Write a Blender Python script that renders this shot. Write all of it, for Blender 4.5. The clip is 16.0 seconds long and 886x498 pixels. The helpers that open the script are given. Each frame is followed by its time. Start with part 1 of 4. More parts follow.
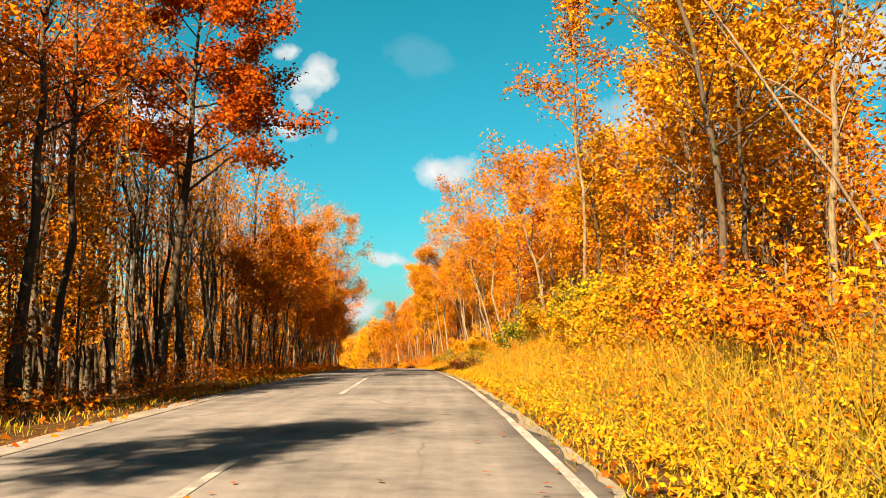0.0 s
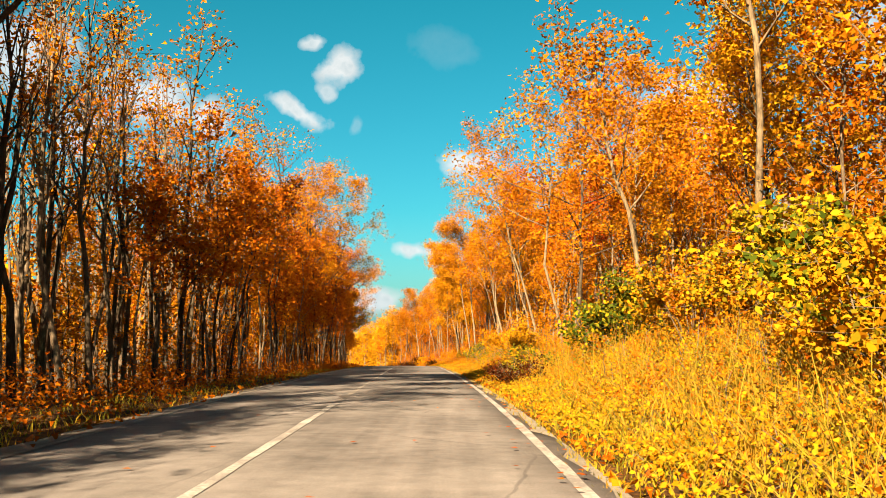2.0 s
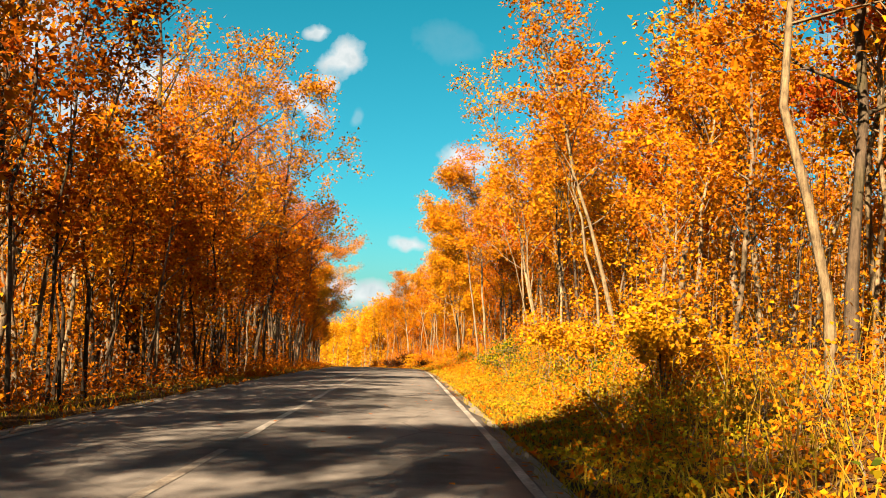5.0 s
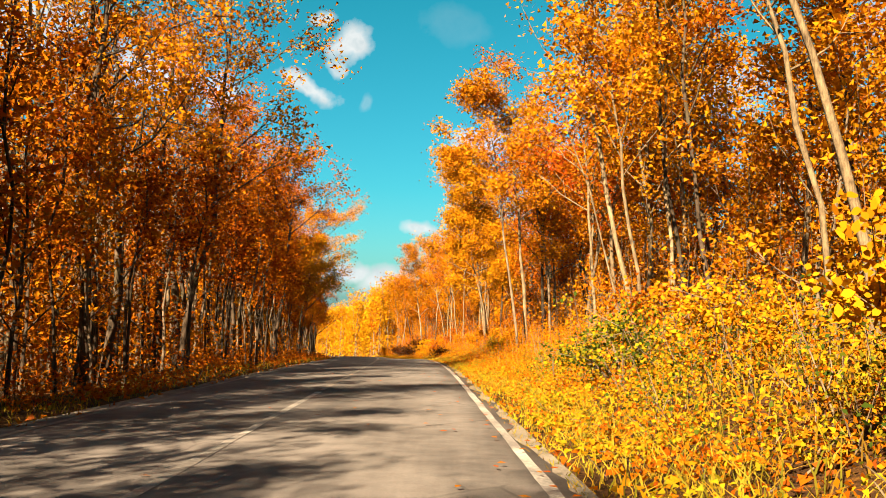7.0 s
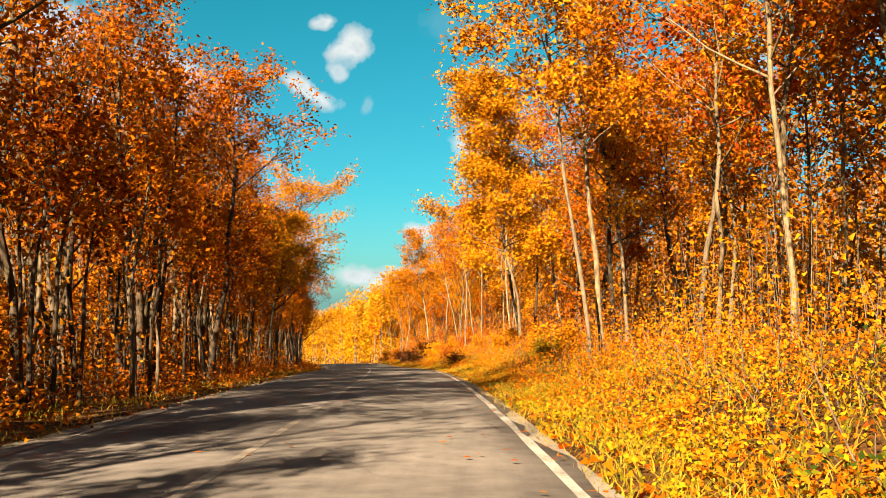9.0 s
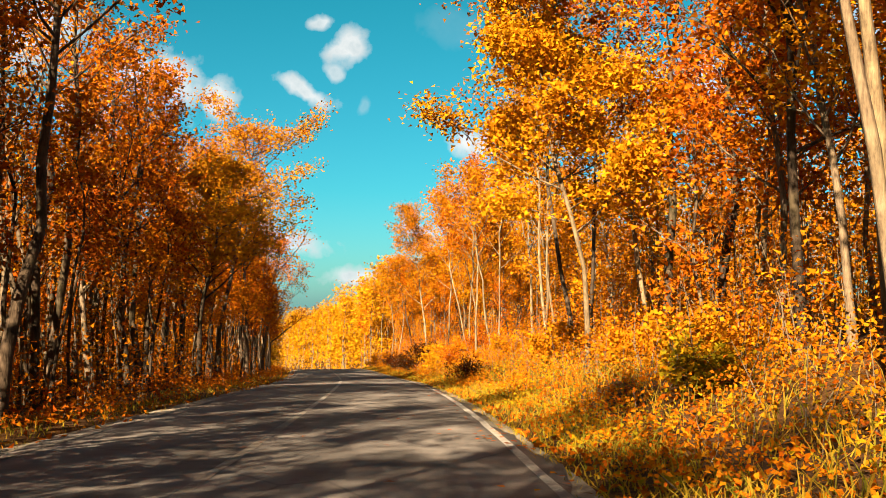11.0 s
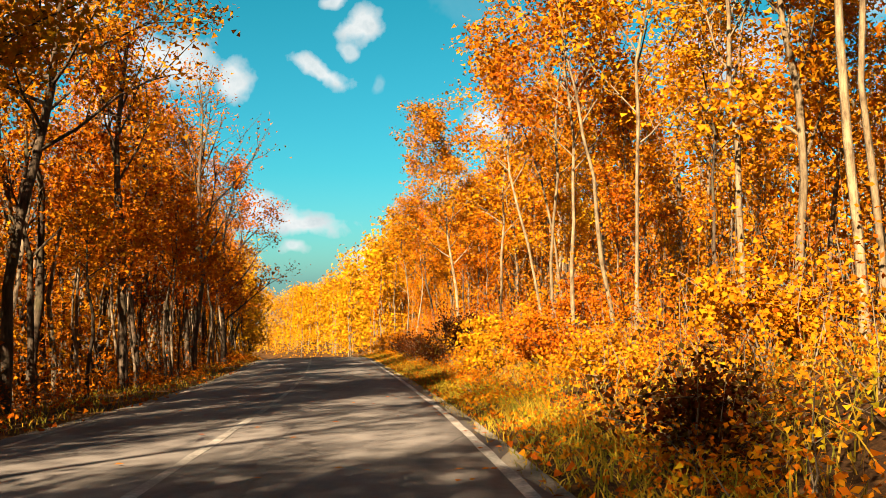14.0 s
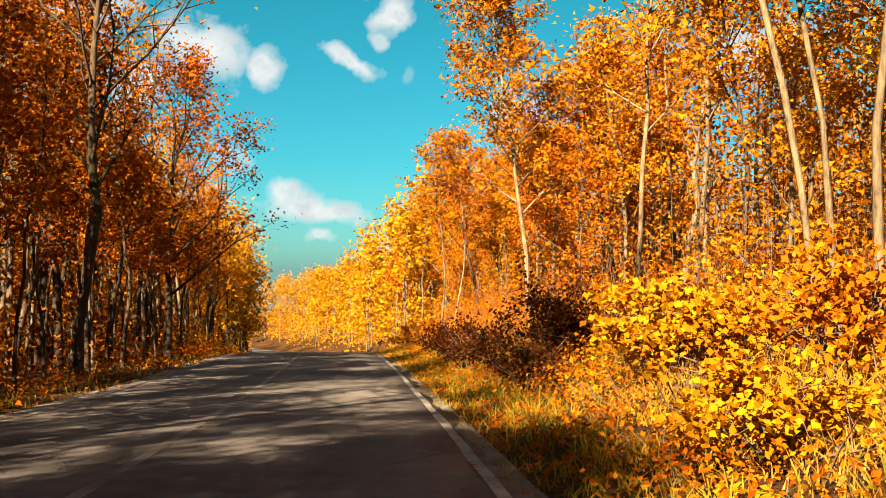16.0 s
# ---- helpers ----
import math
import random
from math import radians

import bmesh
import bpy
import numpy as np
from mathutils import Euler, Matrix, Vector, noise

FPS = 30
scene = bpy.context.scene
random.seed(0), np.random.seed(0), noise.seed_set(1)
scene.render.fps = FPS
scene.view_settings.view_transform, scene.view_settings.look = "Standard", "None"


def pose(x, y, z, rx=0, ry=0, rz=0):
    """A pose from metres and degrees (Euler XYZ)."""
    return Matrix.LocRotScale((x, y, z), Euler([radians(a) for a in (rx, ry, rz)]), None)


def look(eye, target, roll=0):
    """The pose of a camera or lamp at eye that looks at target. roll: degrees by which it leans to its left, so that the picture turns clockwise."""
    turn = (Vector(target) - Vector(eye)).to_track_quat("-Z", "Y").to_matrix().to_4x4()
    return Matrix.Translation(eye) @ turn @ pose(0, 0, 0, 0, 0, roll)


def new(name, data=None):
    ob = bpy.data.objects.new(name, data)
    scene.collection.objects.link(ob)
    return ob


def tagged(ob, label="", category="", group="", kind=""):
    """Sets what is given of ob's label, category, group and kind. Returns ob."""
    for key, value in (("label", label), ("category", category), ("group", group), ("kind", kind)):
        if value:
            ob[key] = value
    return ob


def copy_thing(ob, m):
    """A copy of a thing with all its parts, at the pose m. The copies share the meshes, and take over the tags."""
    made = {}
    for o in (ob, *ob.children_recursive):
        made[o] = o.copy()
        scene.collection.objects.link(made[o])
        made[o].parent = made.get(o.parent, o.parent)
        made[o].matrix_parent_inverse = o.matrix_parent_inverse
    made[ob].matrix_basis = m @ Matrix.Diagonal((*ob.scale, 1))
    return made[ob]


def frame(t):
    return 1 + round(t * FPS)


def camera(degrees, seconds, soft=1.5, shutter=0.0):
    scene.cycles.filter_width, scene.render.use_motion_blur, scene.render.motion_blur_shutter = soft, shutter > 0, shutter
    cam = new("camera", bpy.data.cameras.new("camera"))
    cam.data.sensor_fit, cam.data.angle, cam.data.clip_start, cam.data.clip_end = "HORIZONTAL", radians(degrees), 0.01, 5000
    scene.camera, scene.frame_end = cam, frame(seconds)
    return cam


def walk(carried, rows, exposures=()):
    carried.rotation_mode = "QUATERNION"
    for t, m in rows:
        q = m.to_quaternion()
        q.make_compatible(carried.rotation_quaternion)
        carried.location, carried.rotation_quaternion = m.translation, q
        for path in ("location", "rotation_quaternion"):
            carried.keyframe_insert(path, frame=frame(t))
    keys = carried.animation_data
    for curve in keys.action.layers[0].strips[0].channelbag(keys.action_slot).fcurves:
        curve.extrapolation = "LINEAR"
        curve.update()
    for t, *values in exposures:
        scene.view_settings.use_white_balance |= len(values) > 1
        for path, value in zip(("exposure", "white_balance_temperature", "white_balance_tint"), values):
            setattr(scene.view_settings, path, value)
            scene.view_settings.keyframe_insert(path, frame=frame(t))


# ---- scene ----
# The road: s runs along the driven lane in metres, d to its right, h up from the road's surface.
KNOTS = (0, 40, 80, 120, 150, 170, 230, 340, 360)
BEND = (0.00094, 0.00076, -0.00022, 0.0018, 0.0018, 0.0010, 0.0012, 0.0020, 0.0)
DIP = (-0.00083, -0.00038, -0.00015, -0.00056, -0.00042, -0.00036, 0.0001, 0.0004, 0.0)
RS = np.arange(-900.0, 1600.0, 1.0)
_k = np.where(RS < 0, 0.0, np.interp(RS, KNOTS, BEND))
_v = np.where(RS < 0, 0.0, np.interp(RS, KNOTS, DIP))
RT, RG = np.cumsum(_k), np.cumsum(_v)
RX, RY, RZ = np.cumsum(-np.sin(RT)), np.cumsum(np.cos(RT)), np.cumsum(RG)
RX, RY, RZ = (a - np.interp(0.0, RS, a) for a in (RX, RY, RZ))
RZ = RZ + 0.78 * np.exp(-(((RS - 196.0) / np.where(RS < 196, 24.0, 20.0)) ** 2)) * np.clip((RS - 150) / 10, 0, 1)  # a crest before the far bend


def place(s, d, h=0.0):
    """World places of road coordinates, for numbers or arrays."""
    t = np.interp(s, RS, RT)
    return np.stack([np.interp(s, RS, RX) + d * np.cos(t), np.interp(s, RS, RY) + d * np.sin(t), np.interp(s, RS, RZ) + h + 0 * t], -1)


BANK_D = (-3000, -70, -36, -22, -14, -9, -7, -5.6, -4.7, 1.5, 2.2, 3.2, 4.6, 6.2, 9, 14, 34, 70, 3000)
BANK_H = (11, 8, 1.6, -0.4, -0.6, -0.38, -0.2, -0.10, -0.06, -0.06, -0.05, 0.05, 0.45, 0.95, 1.3, 1.7, 4.0, 10.0, 13)


def bank(s, d):
    """Height of the ground beside the road over the road's surface."""
    swell = 0.12 * np.sin(s * 0.31 + d * 0.5) + 0.1 * np.sin(s * 0.13 - d * 0.9 + 1.3)
    away = np.clip((np.abs(d + 1.6) - 3.6) / 3.0, 0, 1)
    return np.interp(d, BANK_D, BANK_H) + swell * away


# ---- the camera and its drive ----
cam = camera(48.0, 16.0, soft=0.7)
EYE = 1.2
DRIVE = [  # seconds, metres along, yaw, pitch, roll, metres to the right
    (0, 0.00, -0.35, 4.68, -0.24, -0.00),
    (0.5, 4.60, -0.04, 4.56, 0.28, -0.01),
    (1, 9.20, 0.92, 4.08, -1.08, -0.02),
    (1.5, 13.80, 1.18, 4.01, -0.58, -0.00),
    (2, 18.41, 1.03, 4.17, 0.04, 0.01),
    (2.5, 23.01, 1.06, 3.74, -0.20, 0.03),
    (3, 27.62, 0.84, 3.74, 0.57, 0.04),
    (3.5, 32.22, 0.61, 4.02, 1.49, 0.04),
    (4, 36.83, 0.55, 4.38, 2.60, 0.06),
    (6.5, 59.89, 1.39, 2.95, 1.36, 0.10),
    (7, 64.51, 1.47, 2.94, 1.08, 0.13),
    (7.5, 69.13, 1.70, 2.93, 0.26, 0.10),
    (8, 73.75, 1.72, 2.91, 0.29, 0.05),
    (8.5, 78.37, 1.75, 2.97, -0.05, 0.01),
    (11, 101.72, 1.50, 3.04, 0.04, -0.05),
    (11.5, 106.44, 1.59, 2.67, 0.18, -0.07),
    (12, 111.17, 1.66, 2.57, -0.13, -0.05),
    (12.5, 115.91, 1.73, 2.40, -0.15, -0.12),
    (13, 120.67, 1.98, 2.18, 0.50, -0.04),
    (13.5, 125.44, 2.31, 1.88, -0.09, 0.02),
    (14, 130.23, 2.50, 1.78, -0.81, 0.08),
    (14.5, 135.03, 2.74, 1.51, -0.55, 0.15),
    (15, 139.85, 3.70, 1.25, -1.03, 0.21),
    (15.5, 144.68, 3.87, 1.21, -0.91, 0.20),
    (16, 149.52, 3.98, 1.30, 0.56, 0.21),
]


def seat(s, yaw, pitch, roll, aside=0.0):
    eye = Vector(place(s, aside, EYE))
    a, b = radians(yaw), radians(pitch)
    return look(eye, eye + 10 * Vector((-math.sin(a) * math.cos(b), math.cos(a) * math.cos(b), math.sin(b))), roll)


walk(cam, [(t, seat(*row)) for t, *row in DRIVE])

# ---- sky and sun ----
SUN_YAW, SUN_UP = 157.0, 31.0  # degrees to the left of straight ahead, and above the horizon
scene.view_settings.exposure = 2.85
sun = new("sun", bpy.data.lights.new("sun", "SUN"))
sun.data.energy, sun.data.angle, sun.data.color = 5.0, radians(0.55), (1.0, 0.79, 0.51)
_a, _b = radians(SUN_YAW), radians(SUN_UP)
TO_SUN = Vector((-math.sin(_a) * math.cos(_b), math.cos(_a) * math.cos(_b), math.sin(_b)))
sun.matrix_world = look(TO_SUN * 200, (0, 0, 0))


class Nodes:
    """A small writer of node trees."""

    def __init__(self, tree):
        self.tree = tree
        tree.nodes.clear()

    def add(self, kind, **values):
        node = self.tree.nodes.new(kind)
        for key, value in values.items():
            self.put(node.inputs[int(key[1:]) if key[0] == "i" and key[1:].isdigit() else key.replace("_", " ")], value)
        return node

    def put(self, socket, value):
        if hasattr(value, "is_output"):
            self.tree.links.new(value, socket)
        elif hasattr(value, "outputs"):
            self.tree.links.new(value.outputs[0], socket)
        else:
            socket.default_value = value

    def math(self, op, a, b=0.0, clamp=False):
        n = self.add("ShaderNodeMath", i0=a, i1=b)
        n.operation, n.use_clamp = op, clamp
        return n.outputs[0]

    def mix(self, f, a, b, how="MIX"):
        n = self.add("ShaderNodeMix")
        n.data_type, n.blend_type = "RGBA", how
        self.put(n.inputs[0], f), self.put(n.inputs[6], a), self.put(n.inputs[7], b)
        return n.outputs[2]

    def noise(self, scale, detail=4.0, rough=0.55, at=None, distort=0.0):
        n = self.add("ShaderNodeTexNoise", Scale=scale, Detail=detail, Roughness=rough, Distortion=distort)
        if at is not None:
            self.put(n.inputs["Vector"], at)
        return n.outputs[0]

    def ramp(self, f, *stops):
        n = self.add("ShaderNodeValToRGB", Fac=f)
        while len(n.color_ramp.elements) < len(stops):
            n.color_ramp.elements.new(0.5)
        for e, (p, c) in zip(n.color_ramp.elements, stops):
            e.position, e.color = p, (*c, 1) if len(c) == 3 else c
        return n.outputs[0]

    def span(self, f, lo, hi, a=0.0, b=1.0):
        n = self.add("ShaderNodeMapRange", i0=f, i1=lo, i2=hi, i3=a, i4=b)
        return n.outputs[0]


# yaw, height, half width, half height in degrees, tilt, thickness
CLOUDS = [
    (6.9, 14.4, 1.35, 1.0, 35, 1.0), (8.2, 15.9, 0.95, 0.45, 5, 0.9), (7.4, 13.0, 0.5, 0.7, 30, 0.75),
    (9.0, 11.9, 2.0, 0.62, -22, 0.95), (6.0, 11.2, 0.4, 0.5, 0, 0.25),
    (0.6, 15.6, 2.2, 1.1, -10, 0.09), (-1.0, 9.1, 1.9, 1.0, 10, 1.0),
    (13.9, 11.4, 1.3, 1.3, 20, 1.0), (17.3, 12.2, 3.0, 1.9, -15, 1.0), (20.5, 10.2, 2.6, 1.5, 10, 0.9),
    (10.9, 3.5, 3.8, 0.95, -5, 1.0), (12.8, 4.2, 1.6, 0.9, 0, 0.9), (10.6, 1.9, 1.0, 0.5, 0, 0.8),
    (2.5, 4.0, 1.3, 0.5, -4, 0.9), (4.6, 1.0, 2.0, 0.9, 8, 0.95), (15.5, 6.2, 1.4, 0.8, 0, 0.5), (6.3, 1.3, 1.8, 0.7, 0, 0.95),
    (24.0, 14.0, 3.5, 2.0, 5, 0.9), (-14.0, 12.0, 4.0, 2.0, 5, 0.8), (-24.0, 15.0, 4.0, 2.2, 0, 0.8),
]
world = bpy.data.worlds.new("sky")
scene.world = world
world.use_nodes = True
w = Nodes(world.node_tree)
sky = w.add("ShaderNodeTexSky")
sky.sky_type, sky.sun_disc = "NISHITA", False
sky.sun_elevation, sky.sun_rotation = radians(SUN_UP), radians(-SUN_YAW)
sky.air_density, sky.dust_density, sky.ozone_density = 1.0, 0.6, 2.0
coord = w.add("ShaderNodeTexCoord")
xyz = w.add("ShaderNodeSeparateXYZ", Vector=coord.outputs["Generated"])
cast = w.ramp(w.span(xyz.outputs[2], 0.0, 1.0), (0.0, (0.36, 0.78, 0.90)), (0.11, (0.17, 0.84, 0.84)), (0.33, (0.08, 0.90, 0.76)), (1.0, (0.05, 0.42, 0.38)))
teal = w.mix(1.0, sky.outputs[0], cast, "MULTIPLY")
wob = w.add("ShaderNodeTexNoise", Vector=coord.outputs["Generated"], Scale=42.0, Detail=6.0, Roughness=0.6)
wob2 = w.add("ShaderNodeTexNoise", Vector=coord.outputs["Generated"], Scale=22.0, Detail=3.0, Roughness=0.5)
yaw_of = w.math("MULTIPLY", w.math("ARCTAN2", w.math("MULTIPLY", xyz.outputs[0], -1.0), xyz.outputs[1]), 180 / math.pi)
up_of = w.math("MULTIPLY", w.math("ARCSINE", xyz.outputs[2]), 180 / math.pi)
sepw = w.add("ShaderNodeSeparateColor", Color=wob2.outputs[1])
yaw_of = w.math("ADD", yaw_of, w.math("MULTIPLY", w.math("SUBTRACT", sepw.outputs[0], 0.5), 2.4))
up_of = w.math("ADD", up_of, w.math("MULTIPLY", w.math("SUBTRACT", sepw.outputs[1], 0.5), 1.8))
cover = None
for cy, ce, rw, rh, tilt, thick in CLOUDS:
    ca, sa = math.cos(radians(tilt)), math.sin(radians(tilt))
    u, v = w.math("SUBTRACT", cy + 0.45, yaw_of), w.math("SUBTRACT", up_of, ce)
    uu = w.math("DIVIDE", w.math("ADD", w.math("MULTIPLY", u, ca), w.math("MULTIPLY", v, sa)), rw)
    vv = w.math("DIVIDE", w.math("SUBTRACT", w.math("MULTIPLY", v, ca), w.math("MULTIPLY", u, sa)), rh)
    far = w.math("SQRT", w.math("ADD", w.math("MULTIPLY", uu, uu), w.math("MULTIPLY", vv, vv)))
    edge = w.math("ADD", far, w.math("MULTIPLY", w.math("SUBTRACT", wob.outputs[0], 0.5), 1.5))
    one = w.span(edge, 1.05, 0.45, 0.0, thick)
    cover = one if cover is None else w.math("MAXIMUM", cover, one)
white = w.ramp(w.span(wob.outputs[0], 0.3, 0.65), (0.0, (4.8, 5.6, 5.8)), (1.0, (7.4, 7.6, 7.5)))
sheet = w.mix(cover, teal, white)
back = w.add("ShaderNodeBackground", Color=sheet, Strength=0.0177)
w.add("ShaderNodeOutputWorld", Surface=back.outputs[0])


# ---- materials ----
def material(name):
    m = bpy.data.materials.new(name)
    m.use_nodes = True
    return m, Nodes(m.node_tree)


def finish(n, colour, rough=0.8, bump=None, height=0.02, translucent=0.0, spec=0.3):
    b = n.add("ShaderNodeBsdfPrincipled", Base_Color=colour, Roughness=rough)
    b.inputs["Specular IOR Level"].default_value = spec
    if bump is not None:
        k = n.add("ShaderNodeBump", Strength=0.7, Distance=height, Height=bump)
        n.put(b.inputs["Normal"], k.outputs[0])
    out = b.outputs[0]
    if translucent:
        t = n.add("ShaderNodeBsdfTranslucent", Color=colour)
        m = n.add("ShaderNodeMixShader", Fac=translucent)
        n.put(m.inputs[1], out), n.put(m.inputs[2], t.outputs[0])
        out = m.outputs[0]
    n.add("ShaderNodeOutputMaterial", Surface=out)


def leaf_material(name, *colours, spread=0.55):
    """Leaves: every leaf has its own tone, and every plant its own leaning."""
    m, n = material(name)
    own = n.add("ShaderNodeNewGeometry").outputs["Random Per Island"]
    plant = n.add("ShaderNodeObjectInfo").outputs["Random"]
    patch = n.noise(0.7, 2.0, at=n.add("ShaderNodeTexCoord").outputs["Object"])
    f = n.math("ADD", n.math("MULTIPLY", own, spread), n.math("MULTIPLY", plant, 0.75 - spread * 0.5))
    f = n.math("ADD", f, n.math("MULTIPLY", n.math("SUBTRACT", patch, 0.5), 0.7), True)
    stops = [((i + 0.0) / (len(colours) - 1), c) for i, c in enumerate(colours)]
    finish(n, n.ramp(f, *stops), 0.75, translucent=0.36, spec=0.03)
    return m


GOLD, AMBER, ORANGE, RUST, RED = (0.36, 0.134, 0.003), (0.34, 0.091, 0.002), (0.285, 0.053, 0.0018), (0.125, 0.026, 0.002), (0.2, 0.019, 0.002)
YELLOW, LIME, GREEN = (0.39, 0.186, 0.004), (0.21, 0.16, 0.005), (0.038, 0.055, 0.005)
LEAF_GOLD = leaf_material("golden_leaves", ORANGE, AMBER, GOLD, GOLD, YELLOW)
LEAF_ORANGE = leaf_material("orange_leaves", RUST, ORANGE, AMBER, AMBER, GOLD, GOLD)
LEAF_RUST = leaf_material("rusty_leaves", (0.1, 0.026, 0.003), RUST, ORANGE, AMBER, AMBER, GOLD)
LEAF_RED = leaf_material("red_leaves", (0.1014, 0.01248, 0.00312), RED, (0.2808, 0.0429, 0.00312), ORANGE, ORANGE, AMBER)
LEAF_YELLOW = leaf_material("yellow_leaves", AMBER, GOLD, YELLOW, YELLOW)
LEAF_LIME = leaf_material("yellow_green_leaves", GREEN, LIME, LIME, YELLOW, GOLD)
LEAF_FAR = leaf_material("sunlit_amber_leaves", AMBER, GOLD, GOLD, YELLOW, YELLOW, spread=0.9)
LEAF_MIXED = leaf_material("green_and_yellow_leaves", (0.02, 0.035, 0.004), GREEN, (0.09, 0.1, 0.006), LIME, YELLOW, spread=1.0)
# shade put into the leaf colour, for shrubs that lie in shadow by the road
LEAF_SHADED = leaf_material("shade_darkened_maroon_leaves", (0.02, 0.008, 0.002), (0.05, 0.011, 0.002), (0.09, 0.018, 0.003), (0.05, 0.028, 0.004), spread=0.9)
LEAF_HAZEL = leaf_material("hazel_like_leaves", (0.05, 0.05, 0.005), LIME, GOLD, YELLOW, GOLD, spread=1.0)
LEAF_OLIVE = leaf_material("olive_orange_leaves", (0.07, 0.06, 0.005), (0.2, 0.1, 0.004), AMBER, GOLD, AMBER, spread=1.0)
GRASS_GOLD = leaf_material("dry_golden_grass", (0.07, 0.045, 0.007), (0.15, 0.082, 0.011), (0.26, 0.15, 0.018), (0.28, 0.168, 0.013), (0.2, 0.125, 0.010), (0.11, 0.1, 0.01), spread=0.9)
GRASS_STRAW = leaf_material("pale_straw_grass", (0.24, 0.09, 0.008), (0.32, 0.155, 0.018), (0.36, 0.2, 0.04), spread=0.9)
GRASS_GREEN = leaf_material("yellowing_grass", (0.2184, 0.1014, 0.01092), (0.312, 0.1794, 0.01404), (0.2652, 0.1794, 0.01404), (0.117, 0.1092, 0.00936), spread=0.9)
DEAD_LEAF = leaf_material("fallen_leaves", (0.1092, 0.039, 0.00936), ORANGE, AMBER, GOLD, spread=0.9)


def bark_material(name, dark, pale, moss=0.0):
    m, n = material(name)
    at = n.add("ShaderNodeTexCoord").outputs["Object"]
    grain = n.add("ShaderNodeMapping", Vector=at, Scale=(9.0, 9.0, 1.6))
    a = n.noise(3.0, 6.0, 0.65, grain)
    b = n.noise(2.6, 4.0, 0.6, at)
    c = n.ramp(n.span(n.math("ADD", n.math("MULTIPLY", a, 0.6), n.math("MULTIPLY", b, 0.6)), 0.42, 0.74), (0.0, dark), (1.0, pale))
    if moss:
        c = n.mix(n.span(n.noise(0.8, 3.0, at=at), 0.5, 0.7, 0.0, moss), c, (0.06, 0.07, 0.016, 1))
    tone = n.span(n.add("ShaderNodeObjectInfo").outputs["Random"], 0, 1, 0.7, 1.15)
    c = n.mix(1.0, c, n.add("ShaderNodeCombineColor", Red=tone, Green=tone, Blue=tone).outputs[0], "MULTIPLY")
    finish(n, c, 0.9, a, 0.03, spec=0.1)
    return m


BARK_DARK = bark_material("dark_bark", (0.0153, 0.0102, 0.0068), (0.07225, 0.0493, 0.0323), 0.3)
BARK_PALE = bark_material("pale_bark", (0.03, 0.019, 0.011), (0.2, 0.142, 0.08))
BARK_GREY = bark_material("grey_brown_bark", (0.034, 0.0221, 0.0136), (0.1615, 0.1148, 0.07225), 0.2)

m, n = material("worn_asphalt")
at = n.add("ShaderNodeTexCoord").outputs["Object"]
fine, mid, big = n.noise(60.0, 3.0, 0.7, at), n.noise(3.0, 5.0, 0.6, at), n.noise(0.35, 4.0, 0.55, at)
streak = n.noise(1.0, 4.0, 0.6, n.add("ShaderNodeMapping", Vector=at, Scale=(2.2, 0.10, 1.0)))
base = n.ramp(n.span(n.math("ADD", n.math("MULTIPLY", big, 0.5), n.math("ADD", n.math("MULTIPLY", mid, 0.3), n.math("MULTIPLY", streak, 0.35))), 0.45, 0.70),
              (0.0, (0.078, 0.068, 0.064)), (0.5, (0.138, 0.120, 0.112)), (1.0, (0.19, 0.166, 0.156)))
base = n.mix(n.span(fine, 0.35, 0.7), n.mix(0.35, base, (0.03, 0.026, 0.023, 1)), base)
crack = n.add("ShaderNodeTexVoronoi", Vector=n.add("ShaderNodeMapping", Vector=n.mix(0.12, at, n.add("ShaderNodeTexNoise", Vector=at, Scale=1.5, Detail=4.0).outputs[1]), Scale=(0.7, 0.32, 1.0)), Scale=0.8)
crack.feature = "DISTANCE_TO_EDGE"
line = n.math("MULTIPLY", n.span(crack.outputs[0], 0.012, 0.004), n.span(big, 0.45, 0.6))
base = n.mix(n.math("MULTIPLY", line, 0.4), base, (0.022, 0.02, 0.018, 1))
finish(n, base, 0.9, fine, 0.006, spec=0.15)
ASPHALT = m

m, n = material("worn_white_paint")
at = n.add("ShaderNodeTexCoord").outputs["Object"]
wear = n.math("ADD", n.math("MULTIPLY", n.noise(22.0, 4.0, 0.7, at), 0.6), n.math("MULTIPLY", n.noise(1.4, 3.0, 0.5, at), 0.5))
finish(n, n.ramp(n.span(wear, 0.38, 0.62), (0.0, (0.36, 0.33, 0.30)), (0.45, (0.26, 0.235, 0.21)), (1.0, (0.13, 0.112, 0.102))), 0.7)
PAINT = m

m, n = material("faded_white_paint")
at = n.add("ShaderNodeTexCoord").outputs["Object"]
wear = n.math("ADD", n.math("MULTIPLY", n.noise(20.0, 4.0, 0.7, at), 0.6), n.math("MULTIPLY", n.noise(0.9, 3.0, 0.5, at), 0.5))
finish(n, n.ramp(n.span(wear, 0.38, 0.62), (0.0, (0.27, 0.245, 0.215)), (0.5, (0.18, 0.15, 0.125)), (1.0, (0.10, 0.078, 0.064))), 0.75)
PAINT_FADED = m

